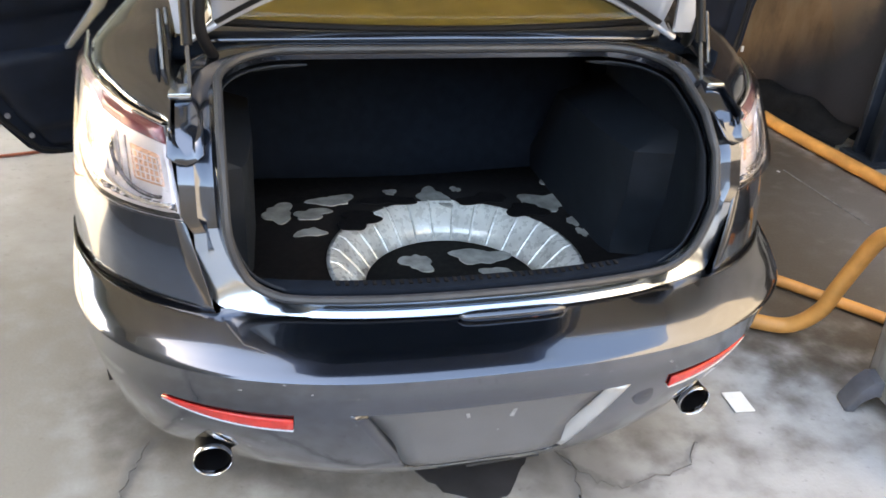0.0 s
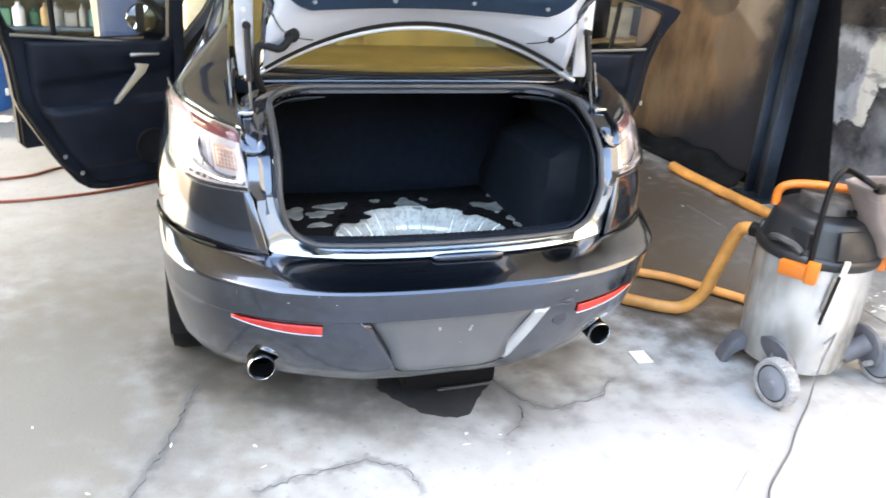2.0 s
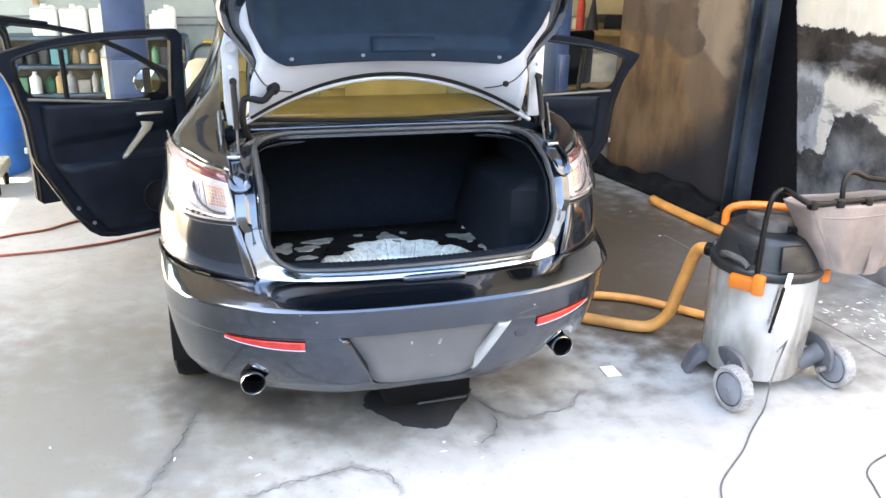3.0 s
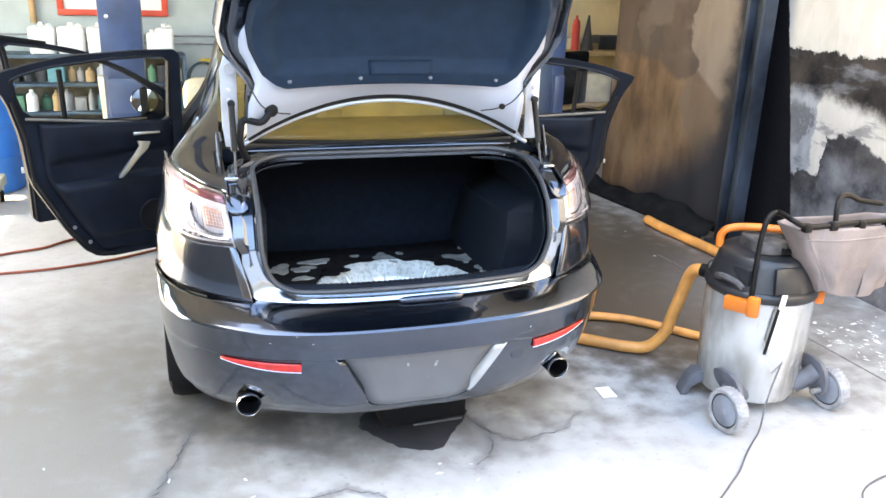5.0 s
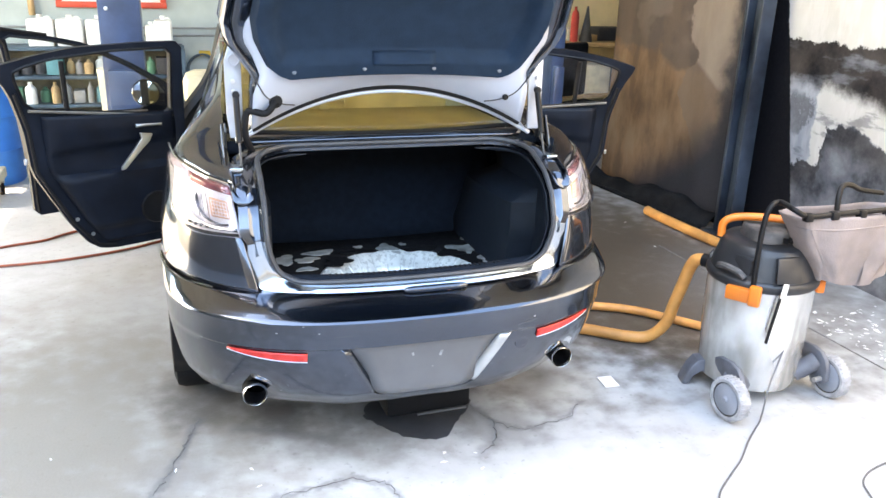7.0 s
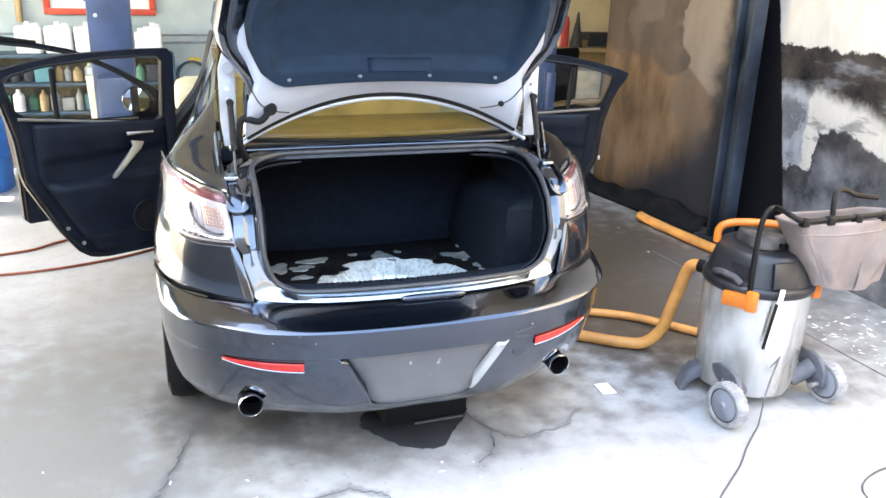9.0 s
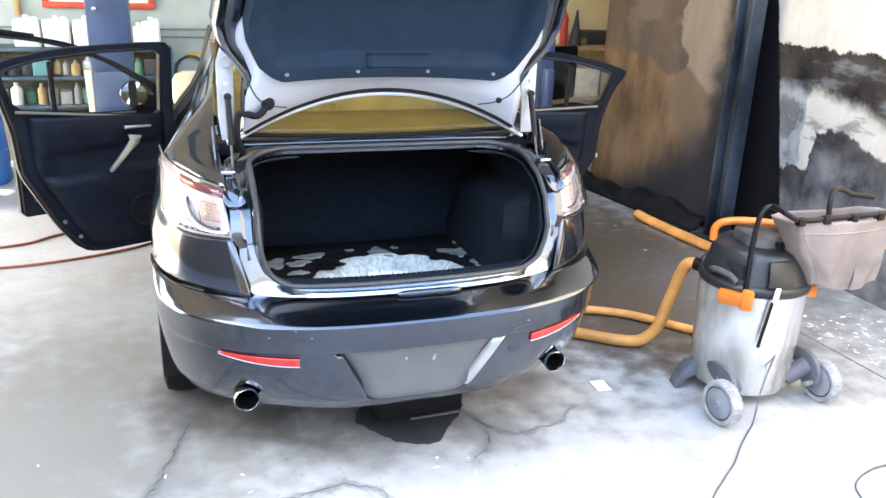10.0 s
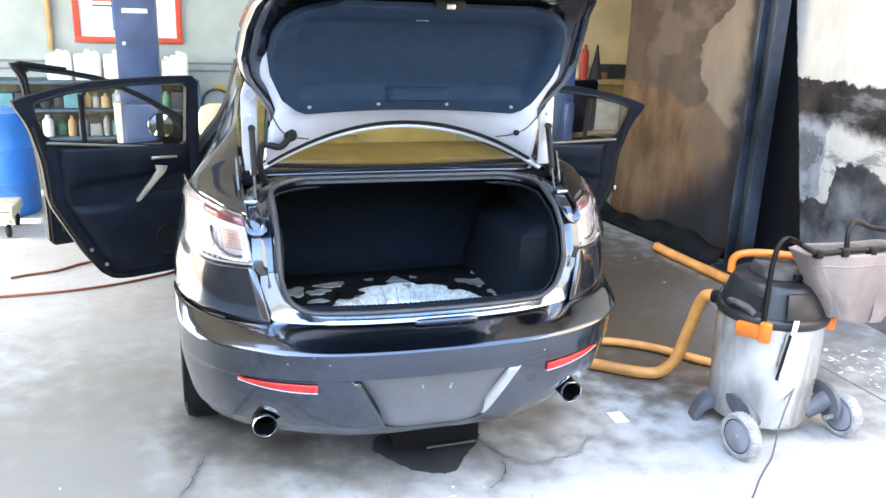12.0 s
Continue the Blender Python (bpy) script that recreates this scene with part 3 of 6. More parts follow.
def bumper_y(x, z):
    """Face of the bumper: creased in the middle, tucked under beside the plate, running into the wing at the corners."""
    y = lerp(BUMP_Y0, z) + corner(x, lerp(BUMP_W, z), 0.62, 2.65)
    y += 0.024 * ease(abs(x), 0.26, 0.46) * max(0.0, min(1.0, (0.475 - z) / 0.19)) ** 1.3
    y += 0.030 * math.exp(-((abs(x) - 0.560) / 0.062) ** 2 - ((z - 0.325) / 0.055) ** 2)
    if z > 0.635:
        crease = lerp(BUMP_Y0, 0.635) + corner(x, lerp(BUMP_W, 0.635), 0.62, 2.65)
        w = ease(abs(x), 0.44, 0.56)
        back_edge = (0.165 + corner(x, lerp(BUMP_W, 0.692), 0.62, 2.65)) * (1 - w) + w * (lerp(TAIL_Y0, 0.69) + corner(x, lerp(SIDE_W, 0.69), 0.62, 2.6) + 0.004)
        g = lerp(BUMP_Y0, z) / 0.165
        y = crease * (1 - g) + max(crease + 0.004, back_edge) * g
    return y


def tail_y(x, z):
    return lerp(TAIL_Y0, z) + corner(x, lerp(SIDE_W, z), 0.62, 2.6)


def arc_x(half, power, n, lo=0.0):
    """x values that space the plan curve evenly, from lo to half."""
    a0 = math.asin(min(1, (lo / half) ** (power / 2)))
    return [half * math.sin(a0 + (math.pi / 2 - a0) * k / n) ** (2 / power) for k in range(n + 1)]


def plate_half(z):
    """Half width of the number plate recess at z: a trapezium with rounded lower corners."""
    return lerp([(0.31, 0.10), (0.316, 0.145), (0.325, 0.168), (0.335, 0.182), (0.35, 0.195), (0.53, 0.297)], z)


# bumper cover, wheel arch to wheel arch, with the recess for the number plate
zs = [0.235, 0.255, 0.28, 0.30, 0.309, 0.311, 0.316, 0.325, 0.335, 0.36, 0.40, 0.44, 0.48, 0.51, 0.529, 0.537, 0.55, 0.57, 0.595, 0.61, 0.622, 0.632, 0.635, 0.638, 0.6405, 0.6425, 0.645, 0.652, 0.659, 0.666, 0.673, 0.68, 0.686, 0.692]
rows = []
for z in zs:
    half = lerp(BUMP_W, z)
    h = plate_half(z)
    inside = 0.03 if 0.31 < z < 0.533 else 0.0
    pts = [(x, bumper_y(x, z) + inside, z) for x in [*np.linspace(0, h - 0.04, 9), h - 0.030]]
    pts += [(x, bumper_y(x, z), z) for x in [h + 0.002, h + 0.012, *np.linspace(h + 0.03, 0.36, 4)]]
    pts += [(x, bumper_y(x, z), z) for x in [0.36 + (half - 0.36) * math.sin(math.pi / 2 * k / 24) for k in range(1, 25)]]
    pts += [(half, y, z) for y in np.linspace(pts[-1][1] + 0.01, 0.70, 4)]
    rows.append([(-x, y, w) for x, y, w in reversed(pts[1:])] + pts)
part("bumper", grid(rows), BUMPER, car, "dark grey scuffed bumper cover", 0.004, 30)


# side body: quarter panel from the tail lamp forward, with the wheel arch cut out
def side_shell(sign):
    bm = bmesh.new()
    cols = []
    arc = arc_x(0.85, 2.6, 18, 0.585)
    for x in arc:
        cols.append(((x - arc[0]) / (0.85 - arc[0]), None))
    y1 = 0.155 + 0.62 + 0.03
    cols += [(1.0, y) for y in np.linspace(y1 + 0.03, 1.355, 22)]
    rows = []
    for v in np.linspace(0, 1, 36):
        row = []
        for f, y in cols:
            yy = y if y else tail_y(0.6 + f * 0.25, 0.97)
            z = 0.24 + v * (lerp(BELT_Z, yy) - 0.24)
            half = lerp(SIDE_W, z)
            lo = lerp(INNER_X, z)
            x = lo + f * (half - lo)
            row.append((x * (1 - 0.035 * max(0.0, yy - 0.6)), y if y else tail_y(x, z), z))
        rows.append(row)
    v = []
    for r in rows:
        vr = []
        for x, y, z in r:
            d = math.hypot(y - 1.0, z - 0.31)
            if d < 0.36:
                k = 0.36 / max(d, 1e-3)
                y, z = 1.0 + (y - 1.0) * k, 0.31 + (z - 0.31) * k
            vr.append(bm.verts.new((sign * x, y, z)))
        v.append(vr)
    for i in range(len(rows) - 1):
        for j in range(len(rows[0]) - 1):
            cy = sum(rows[i + a][j + b][1] for a in (0, 1) for b in (0, 1)) / 4
            cz = sum(rows[i + a][j + b][2] for a in (0, 1) for b in (0, 1)) / 4
            if math.hypot(cy - 1.0, cz - 0.31) < 0.352 or (cz < 0.69 and cy < 0.69):
                continue
            bm.faces.new((v[i][j], v[i][j + 1], v[i + 1][j + 1], v[i + 1][j]))
    bmesh.ops.remove_doubles(bm, verts=bm.verts, dist=0.0005)
    bmesh.ops.delete(bm, geom=[q for q in bm.verts if not q.link_faces], context="VERTS")
    return bm


# top of the quarter: rolls from the belt to the gutter edge, then becomes the pillar
GUTTER_X = [(0.3, 0.592), (0.7, 0.595), (0.9, 0.590), (1.2, 0.555), (1.45, 0.53), (1.75, 0.512)]
GUTTER_Z = [(0.29, 1.012), (0.36, 1.035), (0.45, 1.06), (0.6, 1.09), (0.75, 1.13), (0.9, 1.20), (1.0, 1.25), (1.25, 1.35), (1.5, 1.405), (1.75, 1.43)]


def belt_x(y):
    """Outer x of the body at the belt line at y."""
    z = lerp(BELT_Z, y)
    half, y0 = lerp(SIDE_W, z), lerp(TAIL_Y0, z)
    k = max(0.0, (y0 + 0.62 - y) / 0.62)
    return half * max(0.0, 1 - k ** 2.6) ** (1 / 2.6) if k < 1 else 0.0


def shoulder(sign):
    rows = []
    for k in range(40):
        y = 0.315 + 1.435 * (k / 39) ** 1.3
        xi, zi = lerp(GUTTER_X, y), lerp(GUTTER_Z, y)
        far = ease(y, 0.75, 0.95)
        zb = lerp(BELT_Z, y) * (1 - far) + lerp(TUCK_Z, y) * far
        xo = max(belt_x(y) * (1 - 0.035 * max(0.0, y - 0.6)) * (1 - far) + lerp(TUCK_X, y) * far, xi + 0.004)
        s = max(0.0, min(1.0, (y - 0.7) / 0.3))
        row = []
        for t in np.linspace(0, 1, 13):
            fx = (1 - t * t) * (1 - s) + (1 - t ** 0.85) * s
            fz = (1 - (1 - t) ** 2) * (1 - s) + t * s
            row.append((sign * (xi + (xo - xi) * fx), y, zb + (zi - zb) * fz))
        row.append((sign * (xi - 0.004), y, zi - 0.03))
        rows.append(row)
    return grid(rows)


for sign in (-1, 1):
    part("quarter_panel", side_shell(sign), PAINT, car, "", 0.003, 35)
    part("rear_pillar", shoulder(sign), PAINT, car, "", 0.003, 50)

# roof, screen and front half
roof = [[(x * (0.52 - 0.14 * t), 1.42 + t * 1.6, 1.392 + 0.065 * math.sin(math.pi * (0.12 + 0.62 * t)) - 0.03 * x * x) for x in np.linspace(-1, 1, 17)] for t in np.linspace(0, 1, 14)]
part("roof", grid(roof), PAINT, car, "", 0.02)
screen = [[(x * (0.585 - 0.03 * t), (0.70 - 0.05 * (1 - x * x)) * (1 - t) + 1.43 * t, (1.123 - 0.012 * (1 - x * x)) * (1 - t ** 0.9) + (1.385 + 0.02 * (1 - x * x)) * t ** 0.9) for x in np.linspace(-1, 1, 25)] for t in np.linspace(0, 1, 16)]
part("rear_window", grid(screen), TINT, car, "yellow-tinted sloping rear window", 0.004).visible_shadow = False
part("window_surround", tube([Vector(p) + Vector((0, -0.006, 0.004)) for p in screen[0]], 0.009, 8), RUBBER, car, "black rubber edge under the rear window")
front = [[(x * (0.36 + 0.08 * t), 2.98 + 0.75 * t, 1.41 - 0.40 * t) for x in np.linspace(-1, 1, 9)] for t in np.linspace(0, 1, 8)]
part("windscreen", grid(front), GLASS, car, "", 0.004).visible_shadow = False
nose = []
for t in np.linspace(0, 1, 16):
    y = 3.30 + 1.27 * t
    half = 0.62 * (1 - 0.55 * max(0, t - 0.55) ** 2 / 0.2)
    top = 1.0 - 0.06 * t - 0.22 * max(0, t - 0.7) ** 2 / 0.09
    nose.append([(half * math.cos(a), y, 0.28 + (top - 0.28) * math.sin(a) ** 0.35 if 0 < a < math.pi else 0.28) for a in np.linspace(0, math.pi, 25)])
part("bonnet", grid(nose), PAINT, car, "", 0.004)
part("underbody", box((0, 2.2, 0.33), (1.5, 3.4, 0.06), 0.02), PLASTIC, car)
for sign in (-1, 1):
    part("sill", box((sign * 0.80, 2.4, 0.33), (0.12, 1.6, 0.14), 0.03), PAINT, car)
    part("centre_pillar", tube(smooth_path([(sign * 0.79, 2.2, 0.36), (sign * 0.77, 2.2, 0.80), (sign * 0.56, 2.25, 1.10), (sign * 0.47, 2.3, 1.37)], 14), 0.045, 8), PLASTIC, car)
    part("front_pillar", tube(smooth_path([(sign * 0.42, 3.4, 0.96), (sign * 0.36, 2.9, 1.37)], 6), 0.035, 8), PAINT, car)
    part("roof_rail", tube(smooth_path([(sign * 0.50, 1.6, 1.39), (sign * 0.435, 2.3, 1.41), (sign * 0.375, 2.95, 1.38)], 12), 0.03, 8), PAINT, car)


# cabin seen through the screen
TAN = mat("tan_cloth", (0.54, 0.49, 0.35), 0.85, 0, 0.15, 10, 0.3, 120)
part("headliner", grid([[(x * (0.48 - 0.12 * t), 1.46 + t * 1.5, 1.365 + 0.05 * math.sin(math.pi * (0.12 + 0.62 * t)) - 0.02 * x * x) for x in np.linspace(-1, 1, 9)] for t in np.linspace(0, 1, 6)]), TAN, car, "tan roof lining", 0.01)
part("rear_bench", box((0, 1.55, 0.62), (1.2, 0.45, 0.3), 0.06), TAN, car, "tan rear bench")
part("rear_backrest", box((-0.075, 1.34, 0.93), (1.05, 0.12, 0.54), 0.05), TAN, car, "tan rear backrest")
# pale frame added on the backrest for an unidentified light shape behind the glass
BEIGE_SHAPE = mat("beige_shape", (0.62, 0.58, 0.45), 0.5)
part("backrest_frame", tube([(-0.16, 1.276, 1.082), (-0.04, 1.276, 1.082), (-0.04, 1.276, 1.134), (-0.16, 1.276, 1.134), (-0.16, 1.276, 1.082)], 0.006, 6), BEIGE_SHAPE, car, "pale frame added for an unidentified light shape behind the glass")
part("backrest_tab", box((-0.135, 1.276, 1.108), (0.035, 0.02, 0.045), 0.004), BEIGE_SHAPE, car)
for x in (-0.25, 0.25):
    seat = part("front_seat", box((x, 2.62, 0.80), (0.38, 0.14, 0.62), 0.06), TAN, car, "tan front seat")
    part("cushion", box((x, 2.9, 0.5), (0.5, 0.5, 0.16), 0.06), TAN, seat)
    part("headrest", box((x, 2.6, 1.18), (0.26, 0.1, 0.17), 0.04), TAN, seat)
part("dashboard", box((0, 3.5, 0.86), (1.4, 0.4, 0.24), 0.08), TAN, car, "tan dashboard")


# wheels
def wheel(parent, sign, y):
    m = pose(sign * 0.725, y, 0.315, 0, 90 * sign, 0)
    w = part("wheel", lathe([(0.06, 0.05), (0.2, 0.03), (0.215, 0.09), (0.225, 0.09), (0.225, -0.09)], 32, m), SATIN, parent)
    part("tyre", lathe([(0.215, -0.1), (0.27, -0.112), (0.305, -0.1), (0.315, -0.07), (0.315, 0.07), (0.305, 0.1), (0.27, 0.112), (0.215, 0.1)], 40, m), RUBBER, w)


for sign in (-1, 1):
    for y in (1.0, 3.64):
        wheel(car, sign, y)
    part("arch_liner", grid([[(sign * x, 1.0 + 0.372 * math.cos(a), 0.31 + 0.372 * math.sin(a)) for x in (0.55, 0.83)] for a in np.linspace(-0.25, math.pi + 0.25, 25)]), PLASTIC, car, "", 0.004)

# boot opening: a closed curve in (x, rise), laid over the tail
RISE = [(-0.3, (0.120, 0.655)), (-0.118, (0.132, 0.688)), (-0.05, (0.148, 0.704)), (0.0, (0.160, 0.717)), (0.1, (0.165, 0.755)), (0.25, (0.175, 0.86)), (0.42, (0.225, 0.955)), (0.55, (0.30, 1.012)), (0.75, (0.42, 1.052)), (1.0, (0.56, 1.082)), (1.2, (0.66, 1.10))]


def on_tail(x, b):
    y = float(np.interp(b, [r[0] for r in RISE], [r[1][0] for r in RISE])) + 0.10 * (abs(x) / 0.6) ** 2.5 * max(0, 1 - b)
    z = float(np.interp(b, [r[0] for r in RISE], [r[1][1] for r in RISE]))
    return Vector((x, y, z))


def opening(grow):
    """Closed outline of the boot opening, grown outwards by grow metres."""
    h, r = 0.50 + grow, 0.15 + grow * 0.6
    lo, hi = -grow * 2.0, 1.0 + grow * 1.6
    rb = r * 1.9
    pts = []
    for cx, cb, a0 in ((h - r, lo + rb, -90), (h - r, hi - rb * 0.8, 0), (-h + r, hi - rb * 0.8, 90), (-h + r, lo + rb, 180)):
        for k in range(13):
            a = radians(a0 + 90 * k / 12)
            rr = rb if cb < 0.5 else rb * 0.8
            pts.append((cx + r * math.cos(a), cb + rr * math.sin(a)))
    out = []
    for a, b in zip(pts, pts[1:] + pts[:1]):
        n = max(1, int(math.hypot((b[0] - a[0]), (b[1] - a[1]) * 0.7) / 0.03))
        out += [(a[0] + (b[0] - a[0]) * k / n, a[1] + (b[1] - a[1]) * k / n) for k in range(n)]
    return out


inner = opening(0.0)
ring = [on_tail(x, b) for x, b in inner]


def ring_at(grow, lift):
    """The ring grown outwards along the tail and lifted off it."""
    out = []
    n = len(inner)
    for i, (x, b) in enumerate(inner):
        x0, b0 = inner[(i - 2) % n]
        x1, b1 = inner[(i + 2) % n]
        dx, db = x1 - x0, (b1 - b0) * 0.72
        ln = math.hypot(dx, db) or 1
        nx, nb = db / ln, -dx / ln
        p = on_tail(x + nx * grow, b + nb * grow / 0.72)
        q = on_tail(x + nx * grow, b + nb * grow / 0.72 + 0.02)
        up = (q - on_tail(x + nx * grow, b + nb * grow / 0.72 - 0.02)).normalized()
        normal = Vector((1, 0, 0)).cross(up)
        out.append(p + normal * lift)
    return out


def frame_edge(grow):
    """Outer edge of the painted flange: squarer than the opening at its lower corners."""
    out = []
    r, rb = 0.15, 0.15 * 1.9
    for (x, b), p in zip(inner, ring_at(grow, 0.0)):
        cx, cb = (0.50 - r) * (1 if x > 0 else -1), rb
        if b < cb and abs(x) > 0.35:
            dx, db = (x - cx) / r, (b - cb) / rb
            k = (abs(dx) ** 4 + abs(db) ** 4) ** -0.25
            x2, b2 = cx + dx * k * (r + grow * 0.75), cb + db * k * (rb + grow * 1.75)
            x2 = max(-1, min(1, x2 / lerp([(-0.2, 0.545), (0.1, 0.560), (0.3, 0.585)], b2))) * lerp([(-0.2, 0.545), (0.1, 0.560), (0.3, 0.585)], b2)
            p = on_tail(x2, b2)
        out.append(p)
    return out


back = Vector((0, 0.03, 0))
frame_rows = [[p + back for p in frame_edge(0.088)], frame_edge(0.085), frame_edge(0.055)] + [ring_at(g, l) for g, l in ((0.04, -0.010), (0.022, -0.012), (0.014, 0.004), (0.006, 0.008), (0.0, 0.004), (0.0, -0.008))]
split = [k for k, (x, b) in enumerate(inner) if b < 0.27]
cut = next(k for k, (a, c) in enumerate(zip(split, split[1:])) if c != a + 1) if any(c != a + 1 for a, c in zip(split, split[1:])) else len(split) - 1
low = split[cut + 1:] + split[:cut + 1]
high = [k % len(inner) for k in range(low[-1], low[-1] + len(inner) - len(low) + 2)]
part("boot_frame", grid([[r[k] for k in high] for r in frame_rows]), PAINT, car, "dark painted steel round the boot opening", 0, 35)
# same paint as the frame; its brighter tone stands in for reflected sky
part("boot_lip", grid([[r[k] for k in low] for r in frame_rows]), FRAME_IN, car, "flange along the foot of the boot opening, toned light for reflected sky", 0, 35)
part("weatherstrip", tube(ring_at(0.004, 0.014), 0.009, 8, True), SEAL, car, "rubber seal round the boot opening")

# inside of the boot
deck = []
for x in np.linspace(-1, 1, 25):
    a, b = on_tail(x * 0.53, 1.13), Vector((x * 0.585, 0.70 - 0.05 * (1 - x * x), 1.118 - 0.012 * (1 - x * x)))
    deck.append([a.lerp(b, t) + Vector((0, 0, 0.012 * math.sin(math.pi * t))) for t in np.linspace(0, 1, 8)])
part("rear_deck", grid(deck), PAINT, car, "painted panel between the boot opening and the rear window", 0.003)
# lighter than the carpet: the light on the side walls is put into the colour
BOOTLINING_LIT = mat("boot_lining_lit", (0.010, 0.015, 0.023), 0.6, 0, 0.15, 20, 0.3, 400, spec=0.35)
WALL_X = [(0.0, 0.50), (0.12, 0.56), (0.27, 0.57), (0.305, 0.565), (0.335, 0.468), (0.38, 0.455), (0.6, 0.44), (0.95, 0.44)]


def side_lining(sign):
    half = [p for p in ring_at(0.0, -0.02) if p.x > 0.30]
    half.sort(key=lambda p: p.z)
    rows = []
    for d in (0.0, 0.05, 0.12, 0.2, 0.27, 0.305, 0.335, 0.38, 0.45, 0.6, 0.8, 0.95):
        row = []
        for p in half:
            k = min(1, d / 0.12)
            zz = 0.545 + (p.z - 0.722) / 0.36 * (1.04 - 0.545)
            low = 1 - max(0.0, min(1.0, (zz - 0.855) / 0.03))
            x = lerp(WALL_X, d) * low + min(0.58, 0.50 + d) * (1 - low)
            row.append((sign * (p.x * (1 - k) + x * k), p.y + d * (1 - 0.45 * (p.z - 0.722) / 0.36), p.z * (1 - k) + zz * k))
        rows.append(row)
    return grid(rows)


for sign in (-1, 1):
    part("boot_side_lining", side_lining(sign), BOOTLINING_LIT, car, "black moulded boot lining", 0.004, 28)
seatback = [[(x, 1.11 + 0.13 * t - 0.015 * math.cos(x * 5), 0.52 + 0.53 * t) for x in np.linspace(-0.62, 0.62, 15)] for t in np.linspace(0, 1, 6)]
part("seat_back", grid(seatback), CARPET, car, "black carpeted back of the rear seat", 0.03)
for sign in (-1, 1):
    part("boot_outer_lining", grid([[(sign * 0.618, y, z) for y in np.linspace(0.5, 1.25, 5)] for z in (0.80, 0.95, 1.10)]), CARPET, car, "", 0.004)
part("parcel_shelf", grid([[(x, 0.60 + 0.70 * t, 1.075 + 0.0 * t) for x in np.linspace(-0.60, 0.60, 5)] for t in (0, 0.5, 1)]), CARPET, car, "", 0.02)
part("boot_front_panel", grid([[(x, y, z) for x in np.linspace(-0.5, 0.5, 9)] for y, z in ((0.23, 0.70), (0.24, 0.66), (0.25, 0.54))]), PLASTIC, car, "", 0.006)
SHELFTAN = mat("shelf_cloth", (0.30, 0.265, 0.17), 0.9, 0, 0.15, 10, 0.3, 120)
part("shelf_cover", grid([[(x * (0.56 - 0.02 * t), 0.76 - 0.04 * (1 - x * x) + t * (0.52 + 0.04 * (1 - x * x)), 1.096) for x in np.linspace(-1, 1, 9)] for t in np.linspace(0, 1, 4)]), SHELFTAN, car, "tan top of the shelf below the rear window", 0.004)
WELLC = (0.052, 0.572)
BOOTFLOOR = mat("boot_floor", (0.006, 0.006, 0.007), 0.7, 0, 0, 7, 0.2, 60, col2=(0.006, 0.006, 0.007), spec=0.15)
PATCH = mat("bare_primer", (0.26, 0.27, 0.26), 0.5, 0.1, 0.3, 25, 0.1, 80)
WELLWHITE = mat("well_paint", (0.62, 0.64, 0.62), 0.28, 0.2, 0.2, 12, 0.1, 60, 0.6)
ring_rows = []
for r, z in ((0.330, 0.548), (0.320, 0.552), (0.302, 0.545), (0.258, 0.50), (0.232, 0.47)):
    ring_rows.append([(WELLC[0] + r * math.cos(a), WELLC[1] + r * math.sin(a), z) for a in np.linspace(0, 2 * math.pi, 65)[:-1]])
part("spare_well", grid(ring_rows, close=True), WELLWHITE, car, "whitish painted ribbed rim of the spare wheel well", 0.003)
outer = []
for k in range(64):
    a = 2 * math.pi * k / 64
    c, s = math.cos(a), math.sin(a)
    t = min(0.62 / abs(c) if abs(c) > 1e-6 else 9, (0.588 if s > 0 else 0.332) / abs(s) if abs(s) > 1e-6 else 9)
    outer.append((WELLC[0] + c * t, WELLC[1] + s * t, 0.545))
part("boot_floor", grid([outer, [(x, y, 0.545) for x, y, z in ring_rows[0]]], close=True), BOOTFLOOR, car, "black-tarred boot floor with pale patches", 0.003)
bm = bmesh.new()
bm.faces.new([bm.verts.new((x, y, 0.468)) for x, y, z in ring_rows[-1]])
part("well_bottom", bm, BOOTFLOOR, car, "black-tarred well bottom with pale patches", 0.003)


def blob(cx, cy, z, rx, ry, seed, parent, material, name, label, n=34):
    """A flat patch with an uneven edge."""
    rnd = random.Random(seed)
    ph = [rnd.uniform(0, 6.28) for _ in range(4)]
    bm = bmesh.new()
    ring = []
    for k in range(n):
        a = 2 * math.pi * k / n
        r = 1 + 0.20 * math.sin(2 * a + ph[0]) + 0.18 * math.sin(3 * a + ph[1]) + 0.10 * math.sin(5 * a + ph[2]) + 0.06 * math.sin(8 * a + ph[3])
        ring.append((cx + rx * r * math.cos(a), cy + ry * r * math.sin(a)))
    low = [bm.verts.new((x, y, z)) for x, y in ring]
    top = [bm.verts.new((cx + (x - cx) * 0.96, cy + (y - cy) * 0.96, z + 0.003)) for x, y in ring]
    for k in range(n):
        bm.faces.new((low[k], low[(k + 1) % n], top[(k + 1) % n], top[k]))
    bm.faces.new(top)
    return part(name, bm, material, parent, label)


for k, (x, y, rx, ry) in enumerate(((-0.375, 0.875, 0.045, 0.05), (-0.22, 0.935, 0.055, 0.035), (-0.285, 0.86, 0.05, 0.03), (-0.30, 0.755, 0.035, 0.025), (0.40, 0.855, 0.072, 0.062), (0.47, 0.98, 0.04, 0.045),
                                    (0.435, 0.73, 0.02, 0.022), (0.44, 0.665, 0.016, 0.025), (-0.046, 0.97, 0.016, 0.02), (0.151, 0.968, 0.014, 0.016), (0.455, 0.89, 0.016, 0.02), (0.075, 0.925, 0.042, 0.062))):
    blob(x, y, 0.5475, rx, ry, k, car, PATCH, "bare_patch", "pale patch of bare paint")
